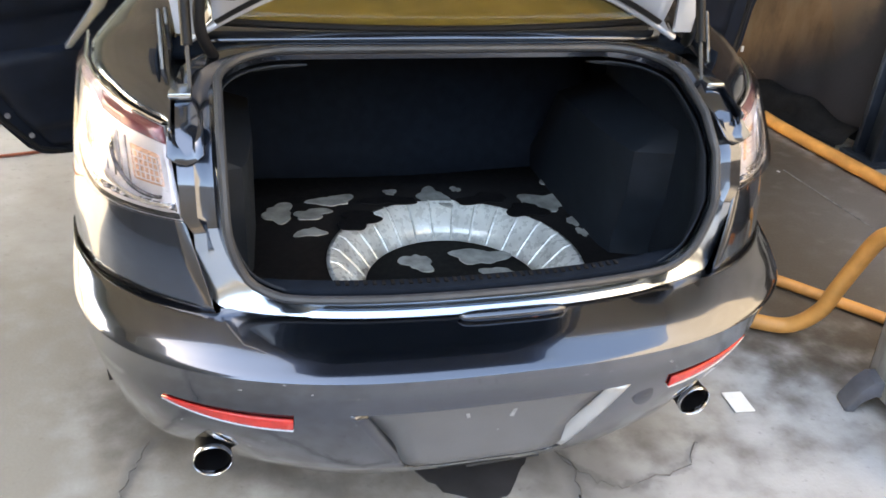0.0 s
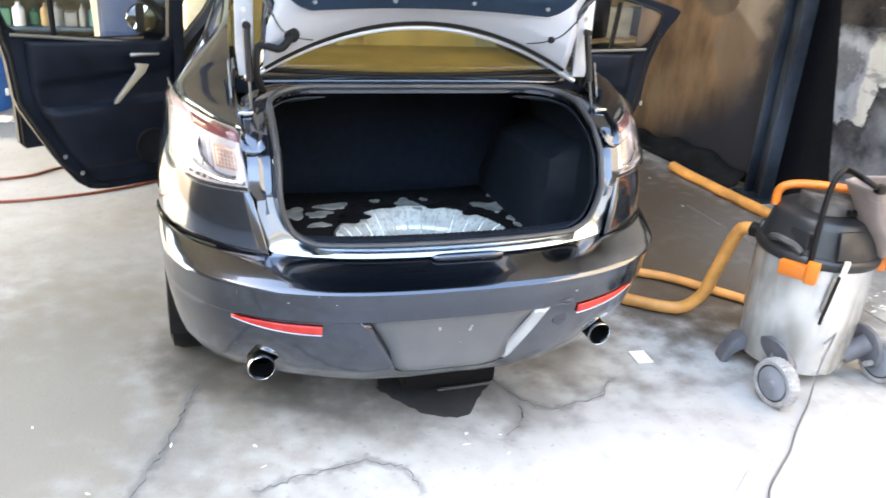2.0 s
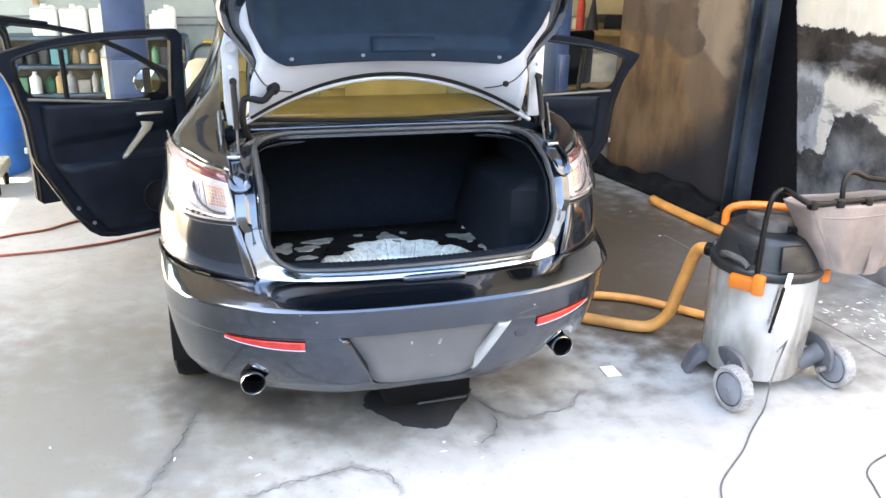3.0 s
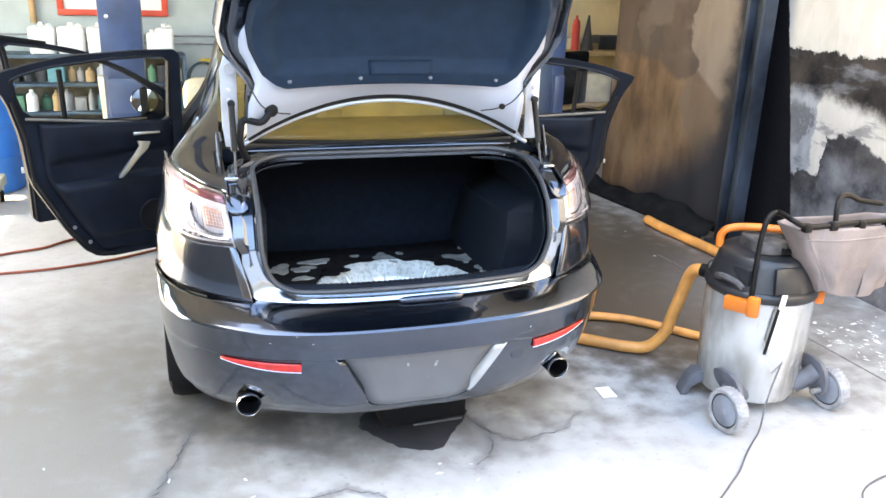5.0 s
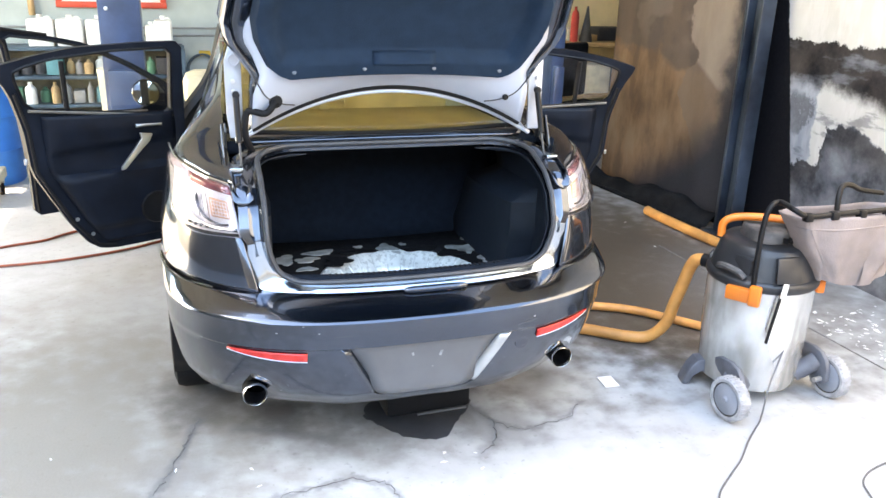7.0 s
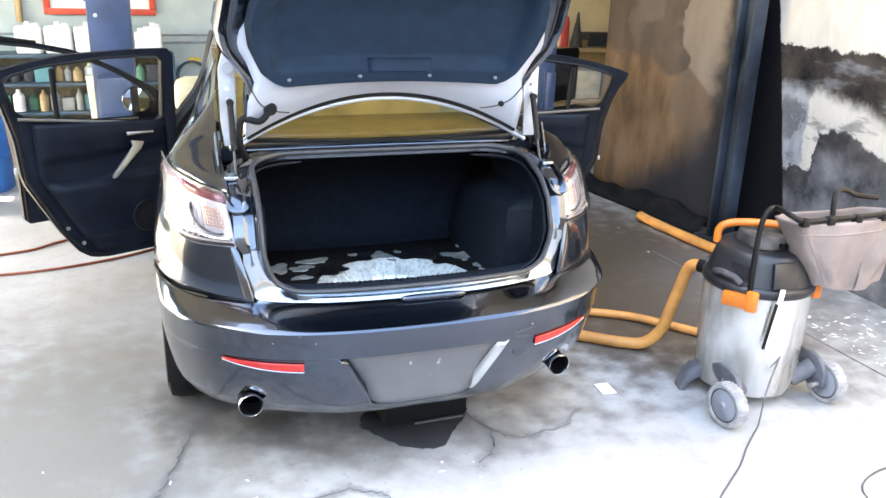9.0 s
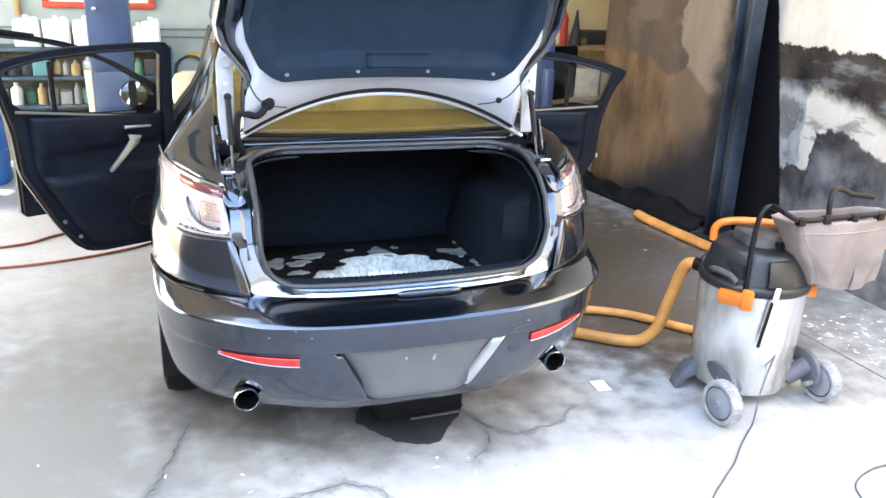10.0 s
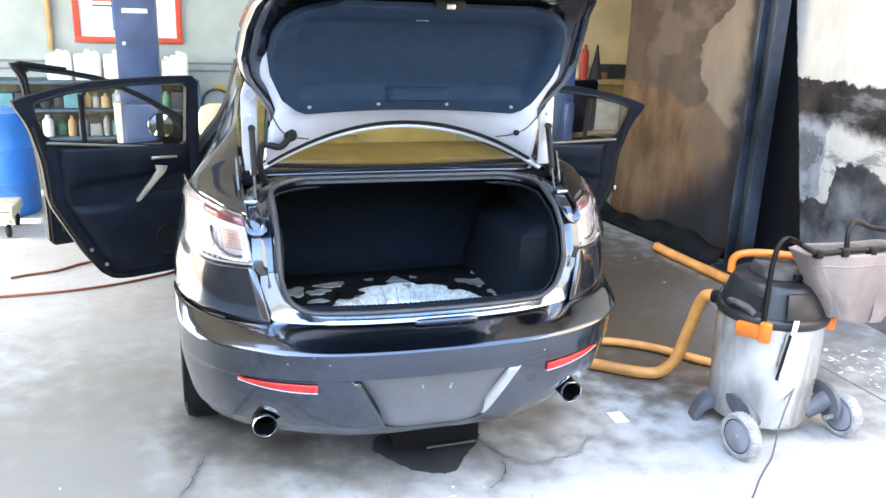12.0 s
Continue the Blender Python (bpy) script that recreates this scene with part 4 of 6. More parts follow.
for k, (x, y, rx, ry) in enumerate(((-0.02, 0.69, 0.042, 0.05), (0.157, 0.70, 0.075, 0.05), (0.185, 0.60, 0.05, 0.04), (-0.03, 0.53, 0.05, 0.05))):
    blob(x, y, 0.4705, rx * 0.95, ry * 0.9, 40 + k, car, PATCH, "bare_patch", "pale patch of bare paint")
for k, (x, y, rx, ry) in enumerate(((-0.165, 0.80, 0.06, 0.05), (-0.06, 0.905, 0.07, 0.03), (0.215, 0.885, 0.07, 0.035), (0.32, 0.80, 0.05, 0.05))):
    blob(x, y, 0.5535, rx, ry, 70 + k, car, BOOTFLOOR, "tar_patch", "black tar smeared over the well rim")
for k in range(15):
    a = math.pi * (0.02 + 0.96 * k / 14)
    part("well_rib", tube([(WELLC[0] + r * math.cos(a), WELLC[1] + r * math.sin(a), z) for r, z in ((0.323, 0.552), (0.302, 0.547), (0.258, 0.503), (0.234, 0.472))], 0.004, 6), WELLWHITE, car)
sill_rows = [[(x, 0.145 + 0.10 * (abs(x) / 0.6) ** 2.5 + d, z) for x in np.linspace(-0.47, 0.47, 25)] for d, z in ((0.028, 0.708), (0.036, 0.722), (0.06, 0.727), (0.075, 0.720), (0.08, 0.56))]
part("sill_cover", grid(sill_rows), CARPET, car, "black plastic cover on the boot sill", 0.003)
for k in range(34):
    x = -0.30 + 0.60 * k / 33
    part("sill_notch", box((x, 0.20 + 0.10 * (abs(x) / 0.6) ** 2.5, 0.728), (0.008, 0.016, 0.0035), 0.001), RUBBER, car)
grip = []
for k in range(25):
    f = k / 24
    r = 0.013 * (1 - abs(2 * f - 1) ** 6) ** 0.5
    x = -0.075 + 0.23 * f
    grip.append([(x, 0.118 + 0.05 * x * x - r * math.cos(a), 0.690 + r * 0.9 * math.sin(a)) for a in np.linspace(0, 2 * math.pi, 13)[:-1]])
part("sill_grip", grid(grip, close=True), PAINT, car, "dark rounded moulding in the middle of the sill")

# tail lamps
LENS = glass("lamp_lens", (0.95, 0.93, 0.93), 0.03)
REDGLASS = mat("lamp_red", (0.20, 0.05, 0.06), 0.12, 0.2, 0.2, 20, 0, 100, 1.0)
PINK = mat("lamp_pink", (0.72, 0.55, 0.55), 0.15, 0.2, 0.1, 20, 0, 100, 1.0)
AMBER = mat("lamp_amber", (0.60, 0.36, 0.24), 0.28, 0.5, 0.2, 60, 0.4, 200)
LAMPIN = mat("lamp_reflector", (0.60, 0.585, 0.60), 0.3, 0.5, 0.1, 40, 0.3, 150)


LAMPGREY = mat("lamp_grey", (0.09, 0.095, 0.11), 0.2, 0.7, 0.5, 45, 0.5, 160)


def tail_point(x, z, off):
    """A point of the tail shell at (x, z), set off along its normal."""
    e = 0.004
    dx = (tail_y(x + e, z) - tail_y(x - e, z)) / (2 * e)
    dz = (tail_y(x, z + e) - tail_y(x, z - e)) / (2 * e)
    n = Vector((dx, -1, dz)).normalized()
    return Vector((x, tail_y(x, z), z)) + n * off


def lamp_patch(u0, u1, v0, v1, off, sign, nu=18, nv=12):
    """Part of the lamp's face: u from the inner to the outer edge, v from its foot to the belt line; set off outwards."""
    rows = []
    for v in np.linspace(v0, v1, nv):
        row = []
        for u in np.linspace(u0, u1, nu):
            x = (0.580 + 0.022 * v) * (1 - u) + 0.787 * u
            foot = 0.864 - 0.010 * u + 0.06 * u ** 8
            top = lerp(BELT_Z, tail_y(x, 0.97)) + 0.002
            e = min(u - u0, u1 - u, v - v0, v1 - v)
            q = tail_point(x, foot + (top - foot) * v, off * min(1, 7 * e + 0.4))
            row.append((sign * q.x, q.y, q.z))
        rows.append(row)
    return grid(rows)


for sign in (-1, 1):
    lamp = part("tail_lamp", lamp_patch(0, 1, 0, 1, 0.005, sign), LAMPIN, car, "clear-lens tail lamp with chrome reflector", 0.002)
    part("red_band", lamp_patch(0.0, 0.66, 0.82, 0.985, 0.014, sign), REDGLASS, lamp, "dark red upper band", 0.002)
    part("pink_corner", lamp_patch(0.64, 0.985, 0.80, 0.985, 0.012, sign), PINK, lamp, "pale pink upper corner", 0.002)
    part("dark_border", lamp_patch(0.02, 0.98, 0.015, 0.085, 0.010, sign), PLASTIC, lamp, "dark lower border", 0.002)
    part("lower_reflector", lamp_patch(0.03, 0.86, 0.095, 0.20, 0.008, sign), LAMPGREY, lamp, "grey ribbed lower reflector", 0.002)
    part("amber_reflector", lamp_patch(0.08, 0.40, 0.32, 0.70, 0.009, sign), AMBER, lamp, "small ribbed amber reflector", 0.002)

    def on_lamp(u, v, off):
        x = (0.580 + 0.022 * v) * (1 - u) + 0.787 * u
        foot = 0.864 - 0.010 * u + 0.06 * u ** 8
        p = tail_point(x, foot + (lerp(BELT_Z, tail_y(x, 0.97)) - foot) * v, off)
        return Vector((sign * p.x, p.y, p.z))
    for k in range(6):
        part("reflector_rib", tube([on_lamp(0.11 + 0.044 * k, v, 0.012) for v in np.linspace(0.37, 0.65, 6)], 0.0012, 5), LAMPIN, lamp)
    for k in range(5):
        part("reflector_rib", tube([on_lamp(u, 0.38 + 0.065 * k, 0.012) for u in np.linspace(0.11, 0.33, 6)], 0.0012, 5), LAMPIN, lamp)
    for q, (u0, v0, du, dv, w) in enumerate(((0.22, 0.58, 0.34, 0.36, 0.0040), (0.22, 0.58, 0.58, 0.44, 0.0045))):
        bowl = [on_lamp(min(0.96, max(0.02, u0 + du * math.cos(a))), v0 + dv * math.sin(a), 0.012) for a in np.linspace(radians(255), radians(375), 22)]
        part("reflector_arc", tube(bowl, w, 6), (LAMPGREY, CHROME)[q], lamp, "curved edge of the bowl reflector")
    for k in range(7):
        part("reflector_facet", tube([on_lamp(0.40 + 0.07 * k, v, 0.010) for v in np.linspace(0.26 + 0.02 * k, 0.74, 6)], 0.0018, 5), LAMPGREY if k % 3 == 2 else CHROME, lamp)
    for k in range(9):
        x = 0.60 + 0.017 * k
        p = tail_point(x, 0.885, 0.009)
        part("lens_bead", lathe([(0.006, 0.0), (0.005, 0.004), (0.0, 0.006)], 10, Matrix.Translation((sign * p.x, p.y, p.z)) @ pose(0, 0, 0, 90, 0, 0)), CHROME, lamp)
    part("lens", lamp_patch(-0.01, 1.01, -0.01, 1.0, 0.022, sign), LENS, lamp, "clear outer lens", 0.002).visible_shadow = False
    edge = []
    for u in np.linspace(0, 1, 9):
        x = 0.602 * (1 - u) + 0.787 * u
        q = tail_point(x, lerp(BELT_Z, tail_y(x, 0.97)) + 0.004, 0.008)
        edge.append((sign * q.x, q.y, q.z))
    part("top_trim", tube(edge, 0.0035, 6), CHROME, lamp)

# reflectors, plate panel, tail pipes
for sign in (-1, 1):
    rows = []
    for v in np.linspace(0, 1, 6):
        row = []
        for u in np.linspace(0, 1, 14):
            x = 0.405 + 0.245 * u
            lo, hi = 0.488 + 0.030 * u ** 2.0, 0.517 + 0.006 * u
            z = lo + (hi - lo) * v
            row.append((sign * x, bumper_y(x, z) - 0.006, z))
        rows.append(row)
    part("reflector", grid(rows), REDLENS, car, "long red bumper reflector", 0.006)
    part("reflector_edge", tube([Vector(p) + Vector((0, -0.002, -0.002)) for p in rows[0]], 0.0022, 6), HINGE, car, "pale lower edge of the reflector")
    m = pose(sign * 0.568, 0.180, 0.330, 90, 0, 0)
    pipe = part("tail_pipe", lathe([(0.0365, -0.014), (0.0372, -0.002), (0.039, 0.0005), (0.0412, -0.003), (0.0416, -0.010)], 28, m, None, False), CHROME, car, "round chrome tail pipe tip")
    part("pipe_tube", lathe([(0.0410, -0.009), (0.039, -0.03), (0.034, -0.16)], 24, m, None, False), PLASTIC, pipe, "sooty dark exhaust tube")
    part("pipe_inside", lathe([(0.0, -0.14), (0.0365, -0.14), (0.0365, -0.012)], 20, m, None, False), PLASTIC, pipe, "sooty black pipe bore")
PLATE_Z = (0.312, 0.316, 0.325, 0.335, 0.35, 0.40, 0.46, 0.50, 0.529)
SINK = [(0.300, 0.15), (0.42, 1.0)]
plate = [[(x * (plate_half(z) - 0.026 * lerp(SINK, z)), bumper_y(0.1, z) - 0.004 + 0.028 * lerp(SINK, z), z) for x in np.linspace(-1, 1, 9)] for z in (0.300, *PLATE_Z)]
part("plate_panel", grid(plate), PLATEGREY, car, "flat grey number plate recess without a plate", 0.004)

SCUFF = mat("scuff", (0.25, 0.26, 0.27), 0.7, 0, 0.2, 60)
for x, z, w, h, rot in ((0.06, 0.40, 0.045, 0.006, 4), (0.025, 0.415, 0.008, 0.008, 0), (0.05, 0.47, 0.012, 0.04, 20), (-0.05, 0.475, 0.01, 0.02, -15), (0.02, 0.52, 0.01, 0.008, 0)):
    part("scuff_mark", box((0, 0, 0), (w * 0.8, 0.0016, h * 0.6), 0.0004, pose(x, bumper_y(0.1, z) + 0.0205, z, 0, rot, 0)), SCUFF, car)
for x, z, w, h, rot in ((-0.50, 0.60, 0.012, 0.006, 10), (-0.37, 0.60, 0.008, 0.006, 0), (0.38, 0.585, 0.012, 0.03, 25), (-0.33, 0.66, 0.01, 0.005, 0), (-0.20, 0.66, 0.012, 0.004, 0), (-0.42, 0.63, 0.01, 0.008, 0), (0.15, 0.58, 0.008, 0.008, 0)):
    part("scuff_mark", box((0, 0, 0), (w * 0.6, 0.0016, h * 0.5), 0.0004, pose(x, bumper_y(x, z) - 0.0015, z, 0, rot, math.degrees(math.atan((bumper_y(x + 0.01, z) - bumper_y(x - 0.01, z)) / 0.02)))), SCUFF, car)
o = Matrix.Translation((0.345, bumper_y(0.345, 0.475) - 0.002, 0.475)) @ pose(0, 0, 0, 90, 0, 8)
part("tow_cover", lathe([(0.026, 0.0), (0.025, 0.003), (0.022, 0.004), (0.0, 0.005)], 24, o), BUMPER, car, "round towing eye cover")
for sign in (-1, 1):
    bevel = []
    for z in PLATE_Z[3:]:
        h = plate_half(z)
        bevel.append([(sign * (h + 0.002), bumper_y(h, z) - 0.002, z), (sign * (h - 0.004), bumper_y(h, z) + 0.001, z), (sign * (h - (0.042 if sign > 0 else 0.028)), bumper_y(0.1, z) + 0.020, z)])
    # right side in bright satin for the light it reflects, left side kept dark
    part("plate_bevel", grid(bevel), SATIN if sign > 0 else BUMPER, car, "slanted side of the plate recess", 0.002)
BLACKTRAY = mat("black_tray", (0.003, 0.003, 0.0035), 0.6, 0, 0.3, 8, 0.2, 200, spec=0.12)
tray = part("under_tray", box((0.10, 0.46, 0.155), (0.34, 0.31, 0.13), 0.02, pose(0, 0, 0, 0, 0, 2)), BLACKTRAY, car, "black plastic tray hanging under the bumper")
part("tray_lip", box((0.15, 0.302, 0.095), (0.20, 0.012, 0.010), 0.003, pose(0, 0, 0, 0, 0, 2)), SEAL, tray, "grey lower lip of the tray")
part("tray_bracket", box((0.10, 0.46, 0.235), (0.2, 0.1, 0.05), 0.01), PLASTIC, tray)
part("silencer", lathe([(0.0, -0.32), (0.10, -0.32), (0.115, -0.29), (0.115, 0.29), (0.10, 0.32), (0.0, 0.32)], 24, pose(0, 0.52, 0.29, 0, 90, 0) @ Matrix.Diagonal((0.75, 1.2, 1, 1))), PLASTIC, car, "dark exhaust silencer")
part("rust_spot", lathe([(0.0, 0.004), (0.010, 0.003), (0.013, 0.0)], 14, pose(0.085, bumper_y(0.085, 0.68) - 0.001, 0.681, 30, 0, 0) @ Matrix.Diagonal((1.1, 0.7, 1, 1))), mat("rust", (0.12, 0.03, 0.012), 0.8, 0, 0.3, 60), car, "small rusty mark")

# boot lid, standing open
LID_PTS = [(0.0, (0.62, 1.275)), (0.12, (0.560, 1.335)), (0.3, (0.495, 1.425)), (0.5, (0.430, 1.525)), (0.7, (0.362, 1.615)), (0.85, (0.285, 1.685)), (1.0, (0.175, 1.735)), (1.2, (0.02, 1.752))]
LID_HALF = [(0.0, 0.56), (0.05, 0.515), (0.27, 0.505), (0.34, 0.55), (0.41, 0.596), (0.5, 0.605), (0.7, 0.59), (0.85, 0.565), (1.0, 0.53), (1.2, 0.45)]


def lid_at(x, t):
    """Inner face of the lid: x from side to side, t from its front hem to its tail edge."""
    y = float(np.interp(t, [r[0] for r in LID_PTS], [r[1][0] for r in LID_PTS]))
    z = float(np.interp(t, [r[0] for r in LID_PTS], [r[1][1] for r in LID_PTS]))
    drop = 0.17 * abs(x) ** 2.0 * max(0, 1 - 2.2 * t)
    return Vector((x * lerp(LID_HALF, t), y - 0.02 * x * x, z - drop))


BEHIND = Vector((0, 0.05, 0.025))
lid = part("boot_lid", grid([[lid_at(x, t) + BEHIND for x in np.linspace(-1, 1, 25)] for t in np.linspace(0, 1.2, 31)]), PAINT, car, "open boot lid in dark grey metallic paint", 0.004)
part("lid_inner_skin", grid([[lid_at(x, t) + Vector((0, 0.004, 0.002)) for x in np.linspace(-0.94, 0.94, 41)] for t in np.linspace(0.26, 1.18, 31)]), PAINT, lid, "dark painted inner skin of the lid", 0.004)
CLIPGREY = mat("clip_grey", (0.12, 0.14, 0.17), 0.5)
SILVER = [(0.0, 0.985), (0.2, 0.985), (0.3, 0.93), (0.36, 0.90), (0.45, 0.885), (0.56, 0.845), (0.6, 0.80)]
part("lid_inner_frame", grid([[lid_at(x * lerp(SILVER, t), t) for x in np.linspace(-1, 1, 41)] for t in np.linspace(0.0, 0.6, 25)]), PAINT_IN, lid, "bare inner side of the lid in silvery painted steel", 0.004)
for sx in (-1, 1):
    part("lid_edge", grid([[lid_at(sx * 0.94, t) + Vector((0, 0.004, 0)), lid_at(sx * 0.975, t) + Vector((0, 0.006, 0)), lid_at(sx * 0.995, t) + Vector((0, 0.02, 0.008)), lid_at(sx, t) + BEHIND] for t in np.linspace(0.0, 1.2, 37)]), PAINT, lid, "", 0.004)
part("lid_tail_edge", grid([[lid_at(x, 1.18) + Vector((0, 0.004, 0.002)), lid_at(x, 1.2) + Vector((0, 0.0, 0.006)), lid_at(x, 1.2) + BEHIND] for x in np.linspace(-1, 1, 25)]), PAINT, lid, "", 0.004)
part("lid_seal_groove", tube([lid_at(x, 0.034) + Vector((0, -0.002, 0)) for x in np.linspace(-0.95, 0.95, 33)], 0.010, 6), RUBBER, lid, "dark groove along the lid edge")
part("lid_hem", tube([lid_at(x, 0.0) + Vector((0, -0.004, 0)) for x in np.linspace(-0.99, 0.99, 33)], 0.0085, 8), PAINT_IN, lid, "folded hem of the lid")
for sx in (-1, 1):
    part("corner_crease", tube(smooth_path([lid_at(sx * a, t) + Vector((0, -0.003, 0)) for a, t in ((0.972, 0.30), (0.955, 0.235), (0.89, 0.165), (0.79, 0.105), (0.69, 0.062))], 20), 0.0026, 6), SEAL, lid, "fold between the lid's ribs")
part("lid_lower_edge", grid([[lid_at(x, 0.0), lid_at(x, 0) + BEHIND] for x in np.linspace(-1, 1, 25)]), PAINT_IN, lid, "", 0.004)
LINING_HALF = [(0.0, 0.30), (0.012, 0.36), (0.03, 0.395), (0.06, 0.425), (0.12, 0.455), (0.2, 0.473), (0.33, 0.500), (0.5, 0.512), (0.68, 0.500), (0.8, 0.472), (0.9, 0.42), (0.96, 0.365), (1.0, 0.30)]


def lining_at(x, q, lift=0.0):
    """The carpet pad: q from its lower to its upper edge, x from side to side; dished in the middle behind a raised border."""
    t = 0.165 + 0.80 * q
    e = min((1 - abs(x)) * 0.5, q * 0.40, (1 - q) * 0.40)
    high = 0.010 + 0.028 * ease(e, -0.004, 0.012) - 0.034 * ease(e, 0.050, 0.090) + lift
    p = lid_at(0, t)
    xx = x * lerp(LINING_HALF, q)
    dip = 0.10 * xx * xx * (1 - q) ** 3
    return Vector((xx, p.y - 0.02 * x * x - high * 0.85, p.z - dip - high * 0.45))


part("lid_lining", grid([[lining_at(x, q) for x in np.linspace(-1, 1, 61)] for q in [0.5 - 0.5 * math.cos(math.pi * k / 63) for k in range(64)]]), LIDCARPET, lid, "dark carpet lining of the lid", 0.006)
part("lining_pad", grid([[lining_at(x, q, 0.002 + 0.006 * min(1, 6 * min(q - 0.115, 0.20 - q) / 0.085)) for x in np.linspace(-0.21, 0.27, 9)] for q in np.linspace(0.115, 0.20, 7)]), LIDCARPET, lid, "raised pad in the lining", 0.004)
for x in (-0.84, -0.285, 0.285, 0.84):
    p = lining_at(x, 0.085)
    part("clip", lathe([(0.008, 0), (0.007, 0.003), (0.0, 0.005)], 12, Matrix.Translation(p + Vector((0, -0.003, -0.002))) @ pose(0, 0, 0, 70, 0, 0)), CLIPGREY, lid, "round plastic lining clip")
latch = part("lid_lock", box((0.03, 0.20, 1.712), (0.10, 0.05, 0.03), 0.006), PLASTIC, lid, "black lid lock")
part("lock_tongue", box((0.03, 0.172, 1.708), (0.03, 0.01, 0.016), 0.003), SATIN, latch)
part("badge_light", box((-0.03, 0.285, 1.664), (0.045, 0.02, 0.008), 0.003), CHROME, lid)
for sign in (-1, 1):
    arm = part("hinge_arm", prism([(-0.024, 1.14), (0.022, 1.14), (0.030, 1.22), (0.030, 1.40), (0.012, 1.455), (-0.026, 1.435)], 0.012, lambda u, v, w: (sign * (0.558 + u), 0.59 - w - 0.04 * (1.46 - v), v - 0.012), bevel=0.003), HINGE, lid, "pale painted steel hinge plate")
    o = Matrix.Translation((sign * 0.556, 0.572, 1.393)) @ pose(0, 0, 0, 90, 0, 0)
    part("round_boss", lathe([(0.021, 0.0), (0.021, 0.006), (0.017, 0.007), (0.016, 0.004), (0.0, 0.004)], 20, o), HINGE, arm)
    for z in (1.335, 1.30):
        part("bolt", lathe([(0.008, 0.0), (0.008, 0.012), (0.0, 0.014)], 6, Matrix.Translation((sign * 0.562, 0.574 - 0.04 * (1.46 - z), z - 0.012)) @ pose(0, 0, 0, 90, 0, 0)), SATIN, arm)
    strut = part("gas_strut", tube([(sign * 0.556, 0.545, 1.28), (sign * 0.556, 0.48, 1.13)], 0.011, 10), PLASTIC, car, "black gas strut")
    part("strut_rod", tube([(sign * 0.556, 0.48, 1.13), (sign * 0.556, 0.43, 1.02)], 0.004, 8), SEAL, strut, "thin strut rod")
    part("strut_ball", lathe([(0.013, -0.008), (0.013, 0.008), (0.0, 0.012)], 10, Matrix.Translation((sign * 0.556, 0.542, 1.28)) @ pose(0, 0, 0, 90, 0, 0)), PLASTIC, strut)
    part("hinge_link", prism([(0.62, 1.03), (0.64, 1.05), (0.60, 1.17), (0.575, 1.18), (0.56, 1.15)], 0.008, lambda u, v, w: (sign * (0.592 + w), u, v), bevel=0.002), LINK, car, "steel hinge link")
    part("hinge_link", prism([(0.49, 1.035), (0.52, 1.04), (0.585, 1.16), (0.565, 1.18)], 0.008, lambda u, v, w: (sign * (0.605 + w), u, v), bevel=0.002), LINK, car, "steel hinge link")
    part("hinge_bracket", box((sign * 0.575, 0.50, 1.05), (0.045, 0.18, 0.016), 0.005), FRAME_IN, car, "steel hinge bracket in the gutter")
    q = lid_at(sign * 0.83, 0.13)
    part("grommet", lathe([(0.024 if sign < 0 else 0.012, 0), (0.022 if sign < 0 else 0.010, 0.008), (0.0, 0.01)], 18, Matrix.Translation(q + Vector((0, -0.004, 0))) @ pose(0, 0, 0, 90, 0, 0)), RUBBER, lid, "black rubber grommet")
    # gutter floor between the wing and the opening
    part("gutter", grid([[(sign * x, y, z - 0.02 * math.sin(math.pi * k / 4)) for k, x in enumerate(np.linspace(0.535, 0.60, 5))] for y, z in ((0.28, 0.985), (0.34, 1.015), (0.45, 1.035), (0.62, 1.07), (0.78, 1.12))]), PAINT, car, "", 0.003)
part("wire_boot", tube(smooth_path([lid_at(-0.83, 0.13) + Vector((0, -0.015, 0)), lid_at(-0.90, 0.10) + Vector((0, -0.03, 0)), (-0.520, 0.545, 1.22), (-0.53, 0.54, 1.14), (-0.50, 0.58, 1.06)], 24), 0.012, 10), RUBBER, lid, "black rubber cable sleeve")
part("warning_label", box((0.545, 0.665, 1.125), (0.016, 0.003, 0.026), 0.0, pose(0, 0, 0)), HINGE, car, "small white label")

# doors: u runs from the hinge to the trailing edge, n to the cabin side, z up
def door_place(hinge, theta, sign, lean=0.16):
    c, s = math.cos(radians(theta)), math.sin(radians(theta))
    def put(u, z, n):
        n = n + lean * max(0, z - 0.95)
        return Vector((sign * (hinge[0] + s * u - c * n), hinge[1] - c * u - s * n, z))
    return put


REAR_OUT = [(-0.01, 0.285), (0.419, 0.288), (0.51, 0.314), (0.61, 0.457), (0.68, 0.592), (0.752, 0.735), (0.765, 0.935), (0.813, 1.109), (0.878, 1.215), (0.864, 1.232), (0.69, 1.275), (0.514, 1.303), (0.182, 1.314), (-0.01, 1.311)]
REAR_WIN = [(0.044, 0.942), (0.741, 1.031), (0.796, 1.190), (0.78, 1.215), (0.634, 1.254), (0.348, 1.280), (0.048, 1.283)]
FRONT_OUT = [(-0.031, 0.263), (0.876, 0.253), (0.875, 0.528), (0.906, 0.931), (0.947, 1.233), (1.003, 1.312), (0.975, 1.321), (0.731, 1.28), (0.509, 1.23), (0.257, 1.11), (0.055, 0.989), (-0.03, 0.927)]
FRONT_WIN = [(0.161, 0.815), (0.872, 0.825), (0.917, 1.226), (0.928, 1.283), (0.721, 1.253), (0.513, 1.205), (0.285, 1.096), (0.113, 0.985)]


